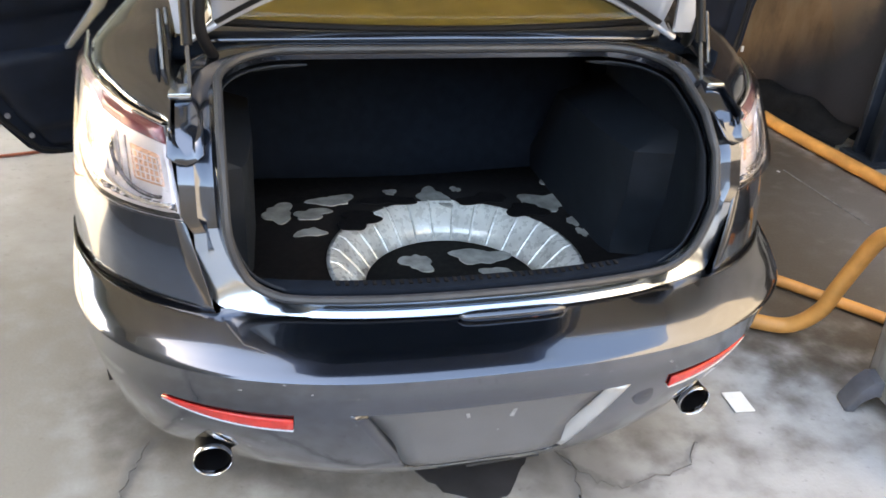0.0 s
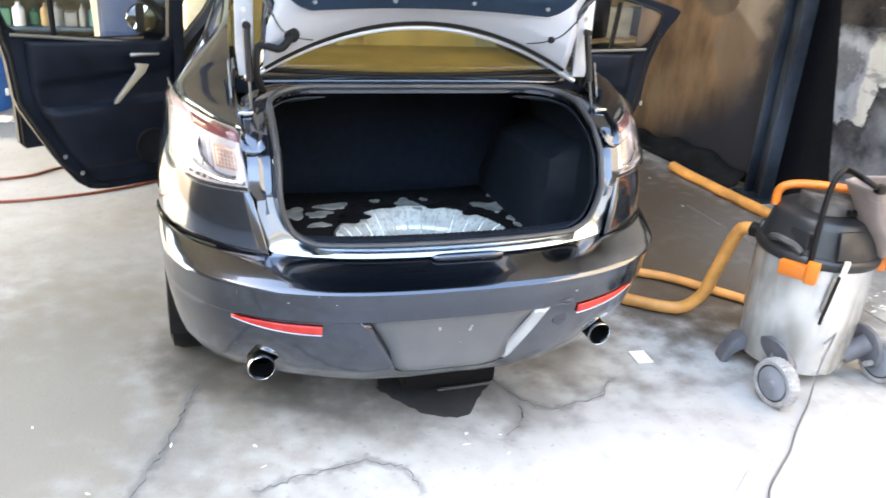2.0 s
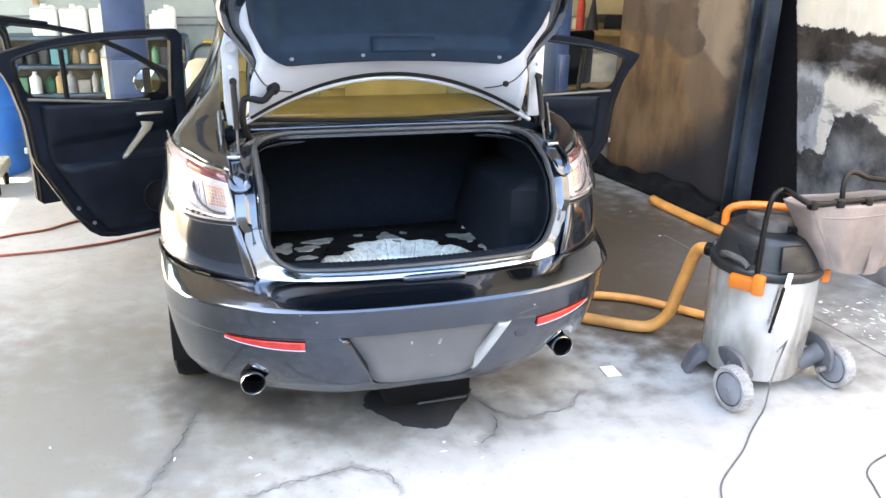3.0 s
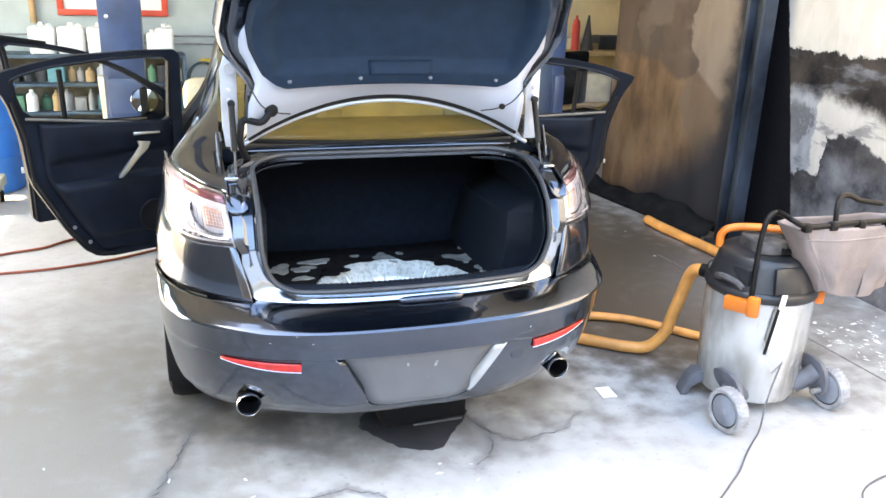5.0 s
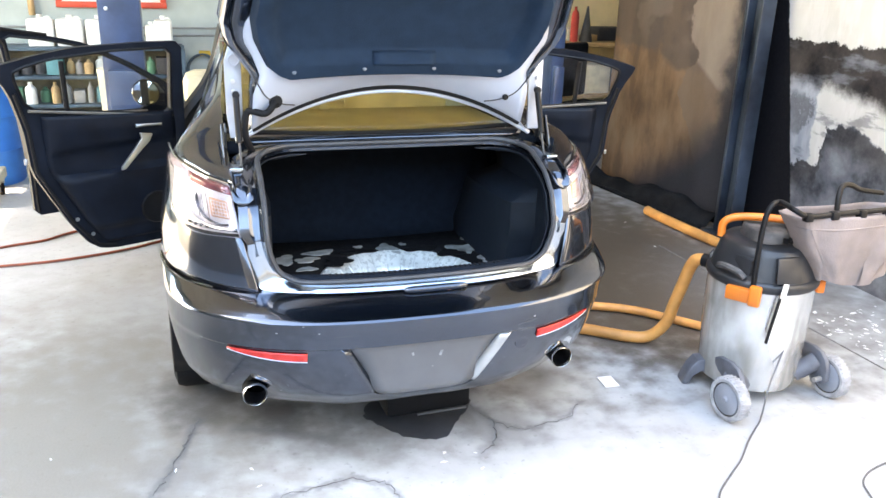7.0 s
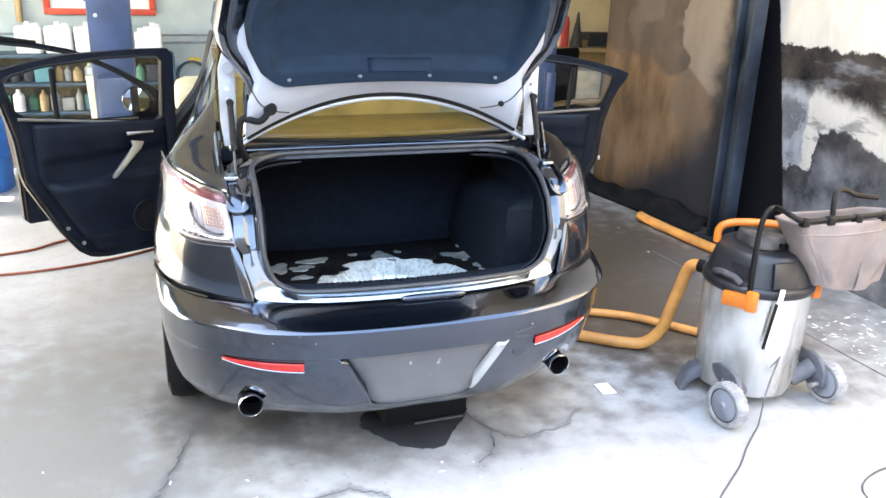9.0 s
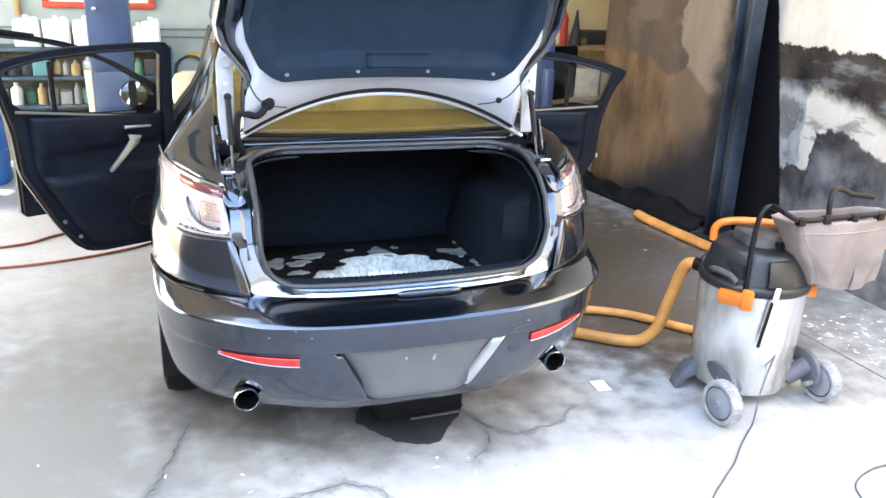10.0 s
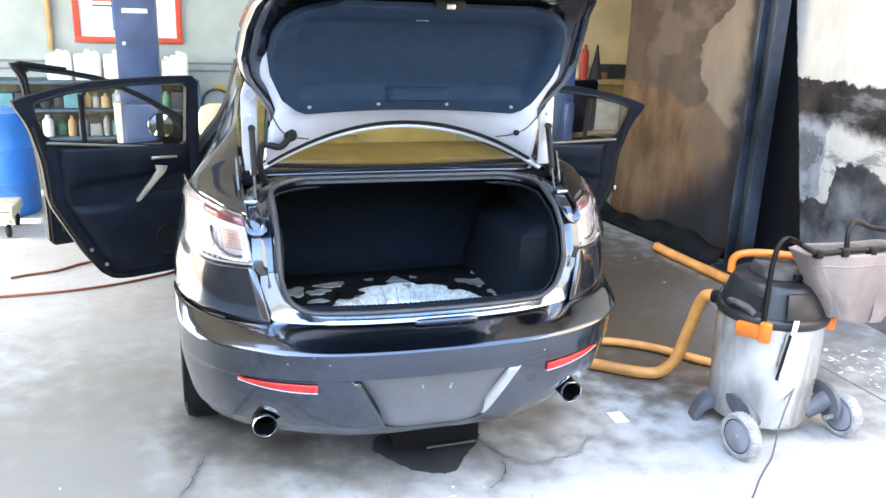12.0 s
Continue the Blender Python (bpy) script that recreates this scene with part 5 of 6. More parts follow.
def soften(outline):
    """Cut the corners of an outline a little."""
    out = []
    for a, b in zip(outline, outline[1:] + outline[:1]):
        a, b = Vector(a), Vector(b)
        k = min(0.3, 0.03 / max(0.03, (b - a).length))
        out += [tuple(a.lerp(b, k)), tuple(a.lerp(b, 1 - k))]
    return out


def trim_depth(u, z):
    """Relief of the inner trim: belt roll, dished middle, armrest, pocket."""
    d = 0.028
    d += 0.018 * math.exp(-((z - 0.915) / 0.05) ** 2)
    d -= 0.022 * max(0, min(1, (0.848 - 0.05 * u - z) / 0.02))
    d += 0.035 * max(0, min(1, (0.715 - 0.03 * u - z) / 0.02)) * (1 - 0.3 * max(0, min(1, (0.635 - z) / 0.25)))
    d -= 0.02 * max(0, min(1, (0.425 - z) / 0.03))
    return d


def car_door(sign, hinge, theta, outl, win, name_label, bar):
    put = door_place(hinge, theta, sign)
    door = part("door", prism(soften(outl), 0.04, lambda u, v, w: put(u, v, w - 0.04), [soften(win)]), DOORTRIM, car, name_label)
    lowhalf = [p for p in outl if p[1] < 1.0 and p[0] > 0.3]
    rows = []
    for z in np.linspace(0.33, 0.96 if bar else 0.80, 40):
        edge = float(np.interp(z, [p[1] for p in lowhalf], [p[0] for p in lowhalf])) - 0.075
        rows.append([put(u, z + (0.05 * u * max(0, (z - 0.77) / 0.19) if bar else 0.0), trim_depth(u, z) * min(1, 12 * min(u - 0.02, edge - u + 0.03))) for u in np.linspace(0.03, edge, 22)])
    part("trim_panel", grid(rows), DOORTRIM, door, "black moulded inner door trim", 0.004)
    part("pane", prism(win, 0.004, lambda u, v, w: put(u, v, w - 0.03)), GLASS, door, "clear window pane").visible_shadow = False
    part("window_seal", tube([put(u, v, 0.0) for u, v in soften(win)], 0.007, 6, True), PLASTIC, door)
    part("belt_strip", tube([put(win[0][0] + (win[1][0] - win[0][0]) * t, win[0][1] + (win[1][1] - win[0][1]) * t - 0.006, 0.010) for t in np.linspace(0, 1, 8)], 0.007, 6), BELT, door, "pale strip along the window sill")
    part("edge_seal", tube([put(u - 0.02 if u > 0.3 else u, z + (0.015 if z < 0.4 else 0), 0.004) for u, z in outl[1:8]], 0.010, 6), RUBBER, door, "rubber seal along the door edge")
    if bar:
        part("divider", tube([put(0.564, 0.993, 0.0), put(0.58, 1.241, 0.0)], 0.013, 6), PLASTIC, door, "black window divider bar")
    for u, z in ((0.508, 0.385), (0.575, 0.473)) if bar else ((0.845, 0.46), (0.855, 0.74)):
        m = Matrix.Translation(put(u, z, 0.003)) @ (put(0, 0, 1) - put(0, 0, 0)).to_track_quat("Z", "Y").to_matrix().to_4x4()
        part("screw", lathe([(0.010, 0.0), (0.010, 0.003), (0.0, 0.005)], 12, m), SATIN, door)
    return door, put


BELT = mat("belt_strip", (0.16, 0.14, 0.115), 0.6, 0.1, 0.1)
door, put = car_door(-1, (0.74, 2.14), 64, REAR_OUT, REAR_WIN, "open rear door", True)
part("pull_handle", prism([(0.189, 0.870), (0.256, 0.881), (0.249, 0.852), (0.280, 0.815), (0.361, 0.722), (0.363, 0.705), (0.342, 0.708), (0.242, 0.805), (0.209, 0.833)], 0.016, lambda u, v, w: put(u, v, 0.070 + w), bevel=0.004), SATIN, door, "satin silver pull handle")
part("latch_lever", tube([put(0.127, 0.908, 0.055), put(0.223, 0.913, 0.06), put(0.261, 0.912, 0.055)], lambda t: 0.006 + 0.004 * t, 8), SATIN, door, "small silver latch lever")
m = Matrix.Translation(put(0.182, 0.481, 0.045)) @ (put(0, 0, 1) - put(0, 0, 0)).to_track_quat("Z", "Y").to_matrix().to_4x4()
part("speaker_grille", lathe([(0.085, 0.0), (0.08, 0.012), (0.07, 0.008), (0.03, 0.012), (0.0, 0.014)], 28, m), PLASTIC, door, "round black speaker grille")
part("striker_latch", box((0, 0, 0), (0.016, 0.012, 0.03), 0.004, Matrix.Translation(put(0.775, 0.79, 0.005))), SATIN, door)
door, put = car_door(1, (0.84, 2.03), 64, REAR_OUT, REAR_WIN, "open rear door", True)
part("striker_latch", box((0, 0, 0), (0.012, 0.010, 0.025), 0.004, Matrix.Translation(put(0.76, 0.75, 0.005))), SATIN, door)
door, put = car_door(-1, (0.78, 3.1), 66, FRONT_OUT, FRONT_WIN, "open front door", False)
q = Vector((-0.921, 2.83, 0.945))
m = Matrix.Translation(q) @ Euler((radians(79), 0, radians(8))).to_matrix().to_4x4()
mirror = part("side_mirror", lathe([(0.0, -0.07), (0.06, -0.055), (0.085, -0.02), (0.095, 0.015), (0.09, 0.02)], 24, m @ Matrix.Diagonal((0.82, 0.82, 1, 1)), None, False), PAINT, door, "door mirror housing")
part("mirror_glass", lathe([(0.084, 0.016), (0.0, 0.017)], 24, m @ Matrix.Diagonal((0.82, 0.82, 1, 1))), MIRROR, mirror, "mirror glass")
part("mirror_foot", tube([q + Vector((0.09, 0.02, -0.03)), put(0.10, 0.95, -0.03)], 0.03, 8), PLASTIC, mirror)


# ---- wet-and-dry vacuum ----
TANK = mat("vacuum_tank", (0.76, 0.77, 0.78), 0.22, 0.9, 0.08, 5, 0.05, 40)
ORANGE = mat("orange_plastic", (0.66, 0.17, 0.02), 0.4, 0, 0.15, 10, 0.1, 60)
HOSE = mat("orange_hose", (0.60, 0.27, 0.075), 0.5, 0, 0.25, 7, 0.2, 90)
GREYP = mat("grey_plastic", (0.095, 0.10, 0.118), 0.55, 0, 0.2, 12, 0.1, 80)
HUB = mat("hub_plastic", (0.20, 0.215, 0.25), 0.5, 0, 0.12, 12, 0.1, 80)
PALEP = mat("pale_grey_plastic", (0.29, 0.29, 0.30), 0.6, 0, 0.25, 20, 0.1, 80)
DUSTY = mat("dusty_black", (0.008, 0.010, 0.014), 0.4, 0, 0.5, 7, 0.1, 60, col2=(0.026, 0.026, 0.028))
CANVAS = mat("brown_canvas", (0.215, 0.178, 0.168), 0.9, 0, 0.2, 6, 0.5, 150)
WOODW = mat("white_stick", (0.7, 0.66, 0.6), 0.6, 0, 0.1, 20)
VX, VY = 1.576, 0.36
DUSTTOP = mat("dust_on_black", (0.018, 0.019, 0.021), 0.7, 0, 0.3, 14, 0.2, 120, col2=(0.11, 0.10, 0.095))
vac = thing("vacuum_cleaner", "dusty grey workshop vacuum on wheels with black head, orange latches", "vacuum cleaner", pose(VX, VY, 0))


def tank_dust_and_tone():
    nt, b = nodes_of(TANK)
    base = b.inputs["Base Color"].links[0].from_socket
    d, fine, run = noise_at(nt, 3.0, 7, (1, 1, 0.6)), noise_at(nt, 12.0, 9, (1, 1, 0.5)), noise_at(nt, 9.0, 6, (1, 1, 0.12))
    ax = axes_of(nt)
    # left side darkened in colour, for grime and for its darker reflections
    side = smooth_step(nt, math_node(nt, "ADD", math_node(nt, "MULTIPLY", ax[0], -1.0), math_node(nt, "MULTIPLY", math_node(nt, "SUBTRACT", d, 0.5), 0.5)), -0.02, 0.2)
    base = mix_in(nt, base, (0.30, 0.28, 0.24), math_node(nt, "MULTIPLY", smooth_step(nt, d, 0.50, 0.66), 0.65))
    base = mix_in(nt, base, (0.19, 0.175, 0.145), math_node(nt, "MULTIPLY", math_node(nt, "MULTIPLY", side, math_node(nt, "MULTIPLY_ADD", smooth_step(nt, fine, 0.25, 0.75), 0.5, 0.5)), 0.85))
    base = mix_in(nt, base, (0.13, 0.13, 0.12), math_node(nt, "MULTIPLY", smooth_step(nt, run, 0.56, 0.72), 0.6))
    nt.links.new(base, b.inputs["Base Color"])
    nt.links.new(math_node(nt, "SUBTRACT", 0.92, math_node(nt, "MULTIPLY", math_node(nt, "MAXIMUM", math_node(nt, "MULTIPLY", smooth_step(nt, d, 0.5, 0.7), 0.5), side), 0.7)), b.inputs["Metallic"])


tank_dust_and_tone()
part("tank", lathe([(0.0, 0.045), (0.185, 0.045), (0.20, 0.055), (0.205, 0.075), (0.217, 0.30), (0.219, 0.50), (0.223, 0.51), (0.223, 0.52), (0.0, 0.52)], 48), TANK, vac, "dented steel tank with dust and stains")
head = part("motor_head", lathe([(0.224, 0.505), (0.229, 0.515), (0.229, 0.535), (0.221, 0.545), (0.214, 0.548), (0.206, 0.575), (0.188, 0.640), (0.178, 0.668), (0.168, 0.676), (0.12, 0.682), (0.0, 0.684)], 40), DUSTY, vac, "dusty black tapered motor head")
part("motor_cover", prism(rounded([(-0.12, -0.05), (-0.08, -0.11), (0.05, -0.12), (0.12, -0.06), (0.12, 0.08), (0.04, 0.12), (-0.09, 0.10)], 2), 0.05, lambda u, v, w: (u * (1 - 1.6 * w), v * (1 - 1.6 * w), 0.682 + w), bevel=0.008), DUSTTOP, head, "dust-covered raised motor cover")
part("facet", prism([(-0.075, 0.555), (0.055, 0.555), (0.045, 0.655), (-0.06, 0.655)], 0.012, lambda u, v, w: (u - 0.03, -0.205 + 0.30 * (v - 0.555) - w, v), bevel=0.005), DUSTY, head, "flat front facet of the motor head")
part("side_bracket", box((-0.165, -0.06, 0.60), (0.06, 0.10, 0.075), 0.015, pose(0, 0, 0, 0, 0, 8)), DUSTY, head)
part("hose_clamp", tube(smooth_path([(-0.21, 0.02, 0.565), (-0.225, -0.04, 0.585), (-0.20, -0.09, 0.575), (-0.185, -0.12, 0.555)], 14), 0.014, 8), DUSTTOP, head, "dusty grey clamp beside the inlet")
for k in range(5):
    part("vent_slot", box((-0.02 + 0.026 * k, -0.128, 0.705), (0.012, 0.02, 0.022), 0.002), PLASTIC, head)
part("inlet_collar", lathe([(0.036, 0.0), (0.036, 0.08), (0.03, 0.085)], 20, pose(-0.09, 0.10, 0.545, 0, -90, -50)), DUSTY, head)
part("carry_handle", tube(smooth_path([(-0.15, 0.11, 0.66), (-0.145, 0.11, 0.72), (-0.10, 0.08, 0.75), (0.0, 0.0, 0.762), (0.10, -0.08, 0.755), (0.145, -0.11, 0.72), (0.15, -0.11, 0.66)], 30), 0.017, 10), ORANGE, head, "orange carrying handle")
part("handle_knob", lathe([(0.0, -0.02), (0.06, -0.018), (0.07, 0.0), (0.05, 0.02), (0.0, 0.026)], 20, pose(0.14, -0.02, 0.765)), ORANGE, head, "flat orange knob")
# latches
for a, wd in ((215, 0.14), (-25, 0.10)):
    m = pose(0.235 * math.cos(radians(a)), 0.235 * math.sin(radians(a)), 0.49, 0, 0, a)
    lt = part("latch", box((0.0, 0, 0), (0.035, wd, 0.06), 0.01, m), ORANGE, vac, "orange plastic latch")
    part("latch_tab", box((0.012, wd * 0.36, 0.01), (0.035, 0.045, 0.085), 0.008, m), ORANGE, lt)
# tank is carried by a grey foot frame with two large wheels and a castor
AX = Vector((0.535, 0.065, 0)).normalized()
for sign, w in ((-1, Vector((1.302 - VX, 0.103 - VY, 0.092))), (1, Vector((1.850 - VX, 0.158 - VY, 0.092)))):
    m = Matrix.Translation(w) @ (-AX).to_track_quat("Z", "Y").to_matrix().to_4x4()
    wheel_ob = part("wheel", lathe([(0.0, 0.031), (0.010, 0.032), (0.013, 0.027), (0.018, 0.024), (0.058, 0.026), (0.064, 0.023), (0.066, 0.016), (0.066, -0.02), (0.0, -0.02)], 36, m), HUB, vac, "grey plastic wheel with a ribbed tread")
    part("sidewall", lathe([(0.0655, 0.018), (0.067, 0.021), (0.071, 0.022), (0.073, 0.0), (0.071, -0.022), (0.0655, -0.02)], 36, m, None, False), DUSTY, wheel_ob, "dark rubber sidewall")
    part("tread", lathe([(0.0705, 0.0225), (0.073, 0.0265), (0.085, 0.027), (0.091, 0.018), (0.092, -0.018), (0.085, -0.026), (0.0705, -0.0225)], 36, m, None, False), PALEP, wheel_ob, "worn pale tyre")
    for k in range(30):
        a = 2 * math.pi * k / 30
        part("tread_lug", box((0.0905, 0, 0), (0.006, 0.007, 0.045), 0.001, m @ pose(0, 0, 0, 0, 0, math.degrees(a))), PALEP, wheel_ob)
    q = w - AX * (sign * 0.045)
    bracket = part("wheel_bracket", prism(rounded([(-0.05, -0.035), (0.045, -0.04), (0.06, 0.02), (0.14, 0.05), (0.15, 0.10), (0.02, 0.115), (-0.045, 0.06)], 1), 0.022, lambda u, v, n: q + Vector((-sign * (0.011 - n), u + 0.02, v + 0.01)), bevel=0.004), GREYP, vac, "grey moulded axle bracket")
    part("axle", tube([w - AX * 0.02, q - AX * (sign * 0.05)], 0.011, 10), SATIN, bracket)
    part("bracket_web", tube([q + Vector((0, 0.05, 0.06)), Vector((q.x * 0.62, q.y * 0.62, 0.085))], lambda t: 0.042 - 0.006 * t, 10), GREYP, bracket)
for x, y in ((-0.225, 0.06), (0.12, 0.25)):
    m = pose(0, 0, 0, 0, 0, math.degrees(math.atan2(y, x)))
    part("foot", prism([(0.17, 0.06), (0.18, 0.125), (0.235, 0.118), (0.262, 0.085), (0.288, 0.022), (0.292, 0.0), (0.262, 0.0), (0.245, 0.04), (0.215, 0.062)], 0.075, lambda u, v, n: m @ Vector((u, n - 0.0375, v)), bevel=0.008), GREYP, vac, "splayed grey plastic foot")
# push frame and tool bag
frame_pts = [(-0.165, -0.155, 0.50), (-0.165, -0.15, 0.66), (-0.155, -0.145, 0.80), (-0.13, -0.14, 0.862), (-0.08, -0.13, 0.872), (0.0, -0.11, 0.835), (0.08, -0.11, 0.803), (0.25, -0.11, 0.805), (0.52, -0.11, 0.81), (0.62, -0.08, 0.81), (0.64, 0.0, 0.81)]


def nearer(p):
    """Draws a bag or bar point along the camera's line of sight, towards it."""
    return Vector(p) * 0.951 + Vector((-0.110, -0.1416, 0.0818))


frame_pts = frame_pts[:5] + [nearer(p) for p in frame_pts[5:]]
frame_tube = part("push_frame", tube(smooth_path(frame_pts, 60), 0.011, 10), PLASTIC, vac, "black tubular push frame")
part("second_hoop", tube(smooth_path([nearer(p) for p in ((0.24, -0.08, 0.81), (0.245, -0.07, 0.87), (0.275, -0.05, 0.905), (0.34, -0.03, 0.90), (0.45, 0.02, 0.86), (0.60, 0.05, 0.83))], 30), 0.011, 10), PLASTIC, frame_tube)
for x in (0.07, 0.20, 0.34, 0.48):
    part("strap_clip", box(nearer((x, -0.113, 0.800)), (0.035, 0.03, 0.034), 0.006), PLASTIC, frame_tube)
bag_rows = []
for v in np.linspace(0, 1, 26):
    z = 0.79 - 0.29 * v
    row = []
    for k in range(72):
        a = 2 * math.pi * k / 72
        c, s = math.cos(a), math.sin(a)
        sx = abs(c) ** 0.45 * (1 if c > 0 else -1)
        sy = abs(s) ** 0.45 * (1 if s > 0 else -1)
        half = 0.29 - 0.05 * v + 0.006 * math.sin(9 * v + 3 * a)
        deep = 0.085 - 0.02 * v + 0.012 * math.sin(2.5 * v) + 0.008 * math.sin(7 * a + 5 * v) + 0.003 * math.sin(11 * a - 9 * v) * v + 0.0015 * math.sin(19 * a + 13 * v)
        sag = -0.025 * v * (1 + math.sin(3 * a)) * 0.6
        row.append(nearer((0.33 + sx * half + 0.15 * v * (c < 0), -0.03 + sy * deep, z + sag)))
    bag_rows.append(row)
bm = grid(bag_rows, close=True)
bm.faces.new([bm.verts[len(bm.verts) - 72 + i] for i in range(72)] if bm.verts.ensure_lookup_table() is None else [])
bag = part("tool_bag", bm, CANVAS, vac, "brown canvas tool bag hung on the frame", 0.006, 60)
part("bag_seam", tube([bag_rows[i][44] + Vector((0, -0.003, 0)) for i in range(0, 26, 3)], 0.003, 5), CANVAS, bag)
part("bag_seam", tube([(x, y - 0.003 if y < -0.03 else y, z) for x, y, z in bag_rows[4]], 0.004, 5, True), CANVAS, bag)
part("paint_stick", box((0, 0, 0), (0.022, 0.006, 0.24), 0.002, pose(-0.08, -0.225, 0.44, 0, 6, -15)), WOODW, vac, "white wooden stick tucked into the frame")
# dark strip beside the stick, put in for its shadow
part("stick_shade", box((0, 0, 0), (0.010, 0.012, 0.20), 0.002, pose(-0.098, -0.222, 0.40, 0, 8, -15)), PLASTIC, vac)

# suction hose, with its ribs
hose_path = smooth_path([(0.546, 1.59, 0.03), (0.798, 1.25, 0.03), (1, 1.05, 0.03), (1.13, 0.951, 0.03), (1.26, 0.851, 0.03), (1.35, 0.796, 0.045), (1.4, 0.745, 0.13), (1.41, 0.713, 0.24), (1.42, 0.682, 0.35), (1.42, 0.641, 0.455), (1.42, 0.599, 0.505), (1.44, 0.545, 0.515), (1.46, 0.509, 0.51)], 150)
hose = thing("suction_hose", "orange ribbed suction hose looping across the floor", "hose")
part("hose_wall", tube(hose_path, lambda t: 0.0275 + 0.0018 * math.sin(t * 149 * math.pi), 14), HOSE, hose)
part("cuff", tube([(1.43, 0.568, 0.515), (1.45, 0.523, 0.517), (1.47, 0.482, 0.515)], 0.030, 14), PLASTIC, hose, "black rubber hose cuff")
solo("floor_hose", tube(smooth_path([(0.946, 1.33, 0.025), (1.25, 1.25, 0.025), (1.46, 1.14, 0.025), (1.61, 0.977, 0.025), (1.76, 0.793, 0.025), (1.82, 0.665, 0.03)], 60), 0.022, 12), HOSE, "orange hose lying behind the vacuum", "hose")
solo("wall_hose", tube(smooth_path([(2.52, 2.75, 0.035), (2.52, 2.6, 0.035), (2.55, 2.26, 0.035), (2.59, 1.91, 0.035), (2.62, 1.64, 0.035)], 40), 0.034, 12), HOSE, "dusty orange hose lying along the wall", "hose")
CORD = mat("black_cord", (0.09, 0.09, 0.095), 0.5, 0, 0.2, 30)
solo("power_cord", tube(smooth_path([(1.67, 0.22, 0.56), (1.64, 0.178, 0.42), (1.58, 0.154, 0.28), (1.5, 0.116, 0.12), (1.43, 0.054, 0.012), (1.36, -0.002, 0.006), (1.27, -0.076, 0.006), (1.17, -0.169, 0.006), (1.07, -0.243, 0.006), (0.955, -0.336, 0.006), (0.875, -0.467, 0.006)], 80), 0.0034, 8), CORD, "thin black power cord trailing over the floor", "cable")
solo("floor_cable", tube(smooth_path([(1.35, -0.715, 0.006), (1.46, -0.506, 0.006), (1.51, -0.411, 0.006), (1.61, -0.355, 0.006), (1.75, -0.339, 0.006), (2.02, -0.409, 0.006), (2.18, -0.585, 0.006)], 60), 0.0034, 8), CORD, "black cable loop lying on the floor", "cable")
REDC = mat("red_cord", (0.30, 0.07, 0.03), 0.5, 0, 0.2, 20)
solo("red_cable", tube(smooth_path([(-2.61, 2.64, 0.008), (-2.06, 2.59, 0.008), (-1.76, 2.6, 0.008), (-1.47, 2.63, 0.008), (-1.15, 2.73, 0.008), (-0.845, 2.91, 0.008), (-0.56, 3.16, 0.008)], 60), 0.008, 8), REDC, "reddish-brown extension cable on the floor", "cable")
solo("red_cable", tube(smooth_path([(-1.85, 2.93, 0.008), (-1.77, 2.97, 0.008), (-1.6, 3.03, 0.008), (-1.47, 3.15, 0.008), (-1.21, 3.31, 0.008), (-0.929, 3.44, 0.008)], 50), 0.008, 8), REDC, "reddish-brown extension cable on the floor", "cable")

# ---- marks and litter on the floor ----
WET = mat("wet_oil", (0.04, 0.042, 0.048), 0.4, 0, 0.2, 10, 0, 60, 0.5)
CRACKM = mat("crack_dirt", (0.17, 0.165, 0.16), 0.9, 0, 0.3, 30)
PAPER = mat("white_paper", (0.8, 0.79, 0.77), 0.7, 0, 0.04, 20)
FLAKE = mat("plaster_flake", (0.68, 0.67, 0.65), 0.8, 0, 0.15, 20)


def puddle(pts, z, material, name, label, seed):
    """A thin wet patch inside an uneven outline."""
    rnd = random.Random(seed)
    out = rounded(pts, 2)
    out = [(x + rnd.uniform(-0.008, 0.008), y + rnd.uniform(-0.008, 0.008)) for x, y in out]
    bm = prism(out, 0.003, lambda u, v, w: (u, v, z + w))
    return part(name, bm, material, floor_ob, label)


puddle([(-0.092, 0.585), (-0.132, 0.495), (-0.102, 0.43), (-0.042, 0.347), (0.038, 0.264), (0.108, 0.259), (0.168, 0.272), (0.218, 0.363), (0.288, 0.436), (0.347, 0.527), (0.267, 0.583), (0.057, 0.621)], 0.002, WET, "wet_patch", "dark wet oil patch on the concrete", 3)


def crack(pts, width, seed):
    rnd = random.Random(seed)
    line = []
    for a, b in zip(pts, pts[1:]):
        for k in range(7):
            t = k / 7
            line.append((a[0] + (b[0] - a[0]) * t + rnd.uniform(-0.010, 0.010), a[1] + (b[1] - a[1]) * t + rnd.uniform(-0.010, 0.010)))
    rows = []
    for i, (x, y) in enumerate(line):
        x1, y1 = line[min(i + 1, len(line) - 1)]
        x0, y0 = line[max(i - 1, 0)]
        d = Vector((x1 - x0, y1 - y0, 0)).normalized()
        w = width * rnd.uniform(0.08, 0.5)
        rows.append([(x - d.y * w, y + d.x * w, 0.0022), (x + d.y * w, y - d.x * w, 0.0022)])
    part("crack", grid(rows), CRACKM, floor_ob, "", 0.002)


for k, (path, reach) in enumerate(CRACKS):
    if k < 4:
        crack(path, 0.0035, k)
part("floor_joint", grid([[(2.31 - 0.041 * y + 0.004 * s + 0.002 * math.sin(5 * y), y, 0.0022) for s in (-1, 1)] for y in np.linspace(-4.5, 2.1, 60)]), CRACKM, floor_ob, "straight joint in the concrete", 0.002)
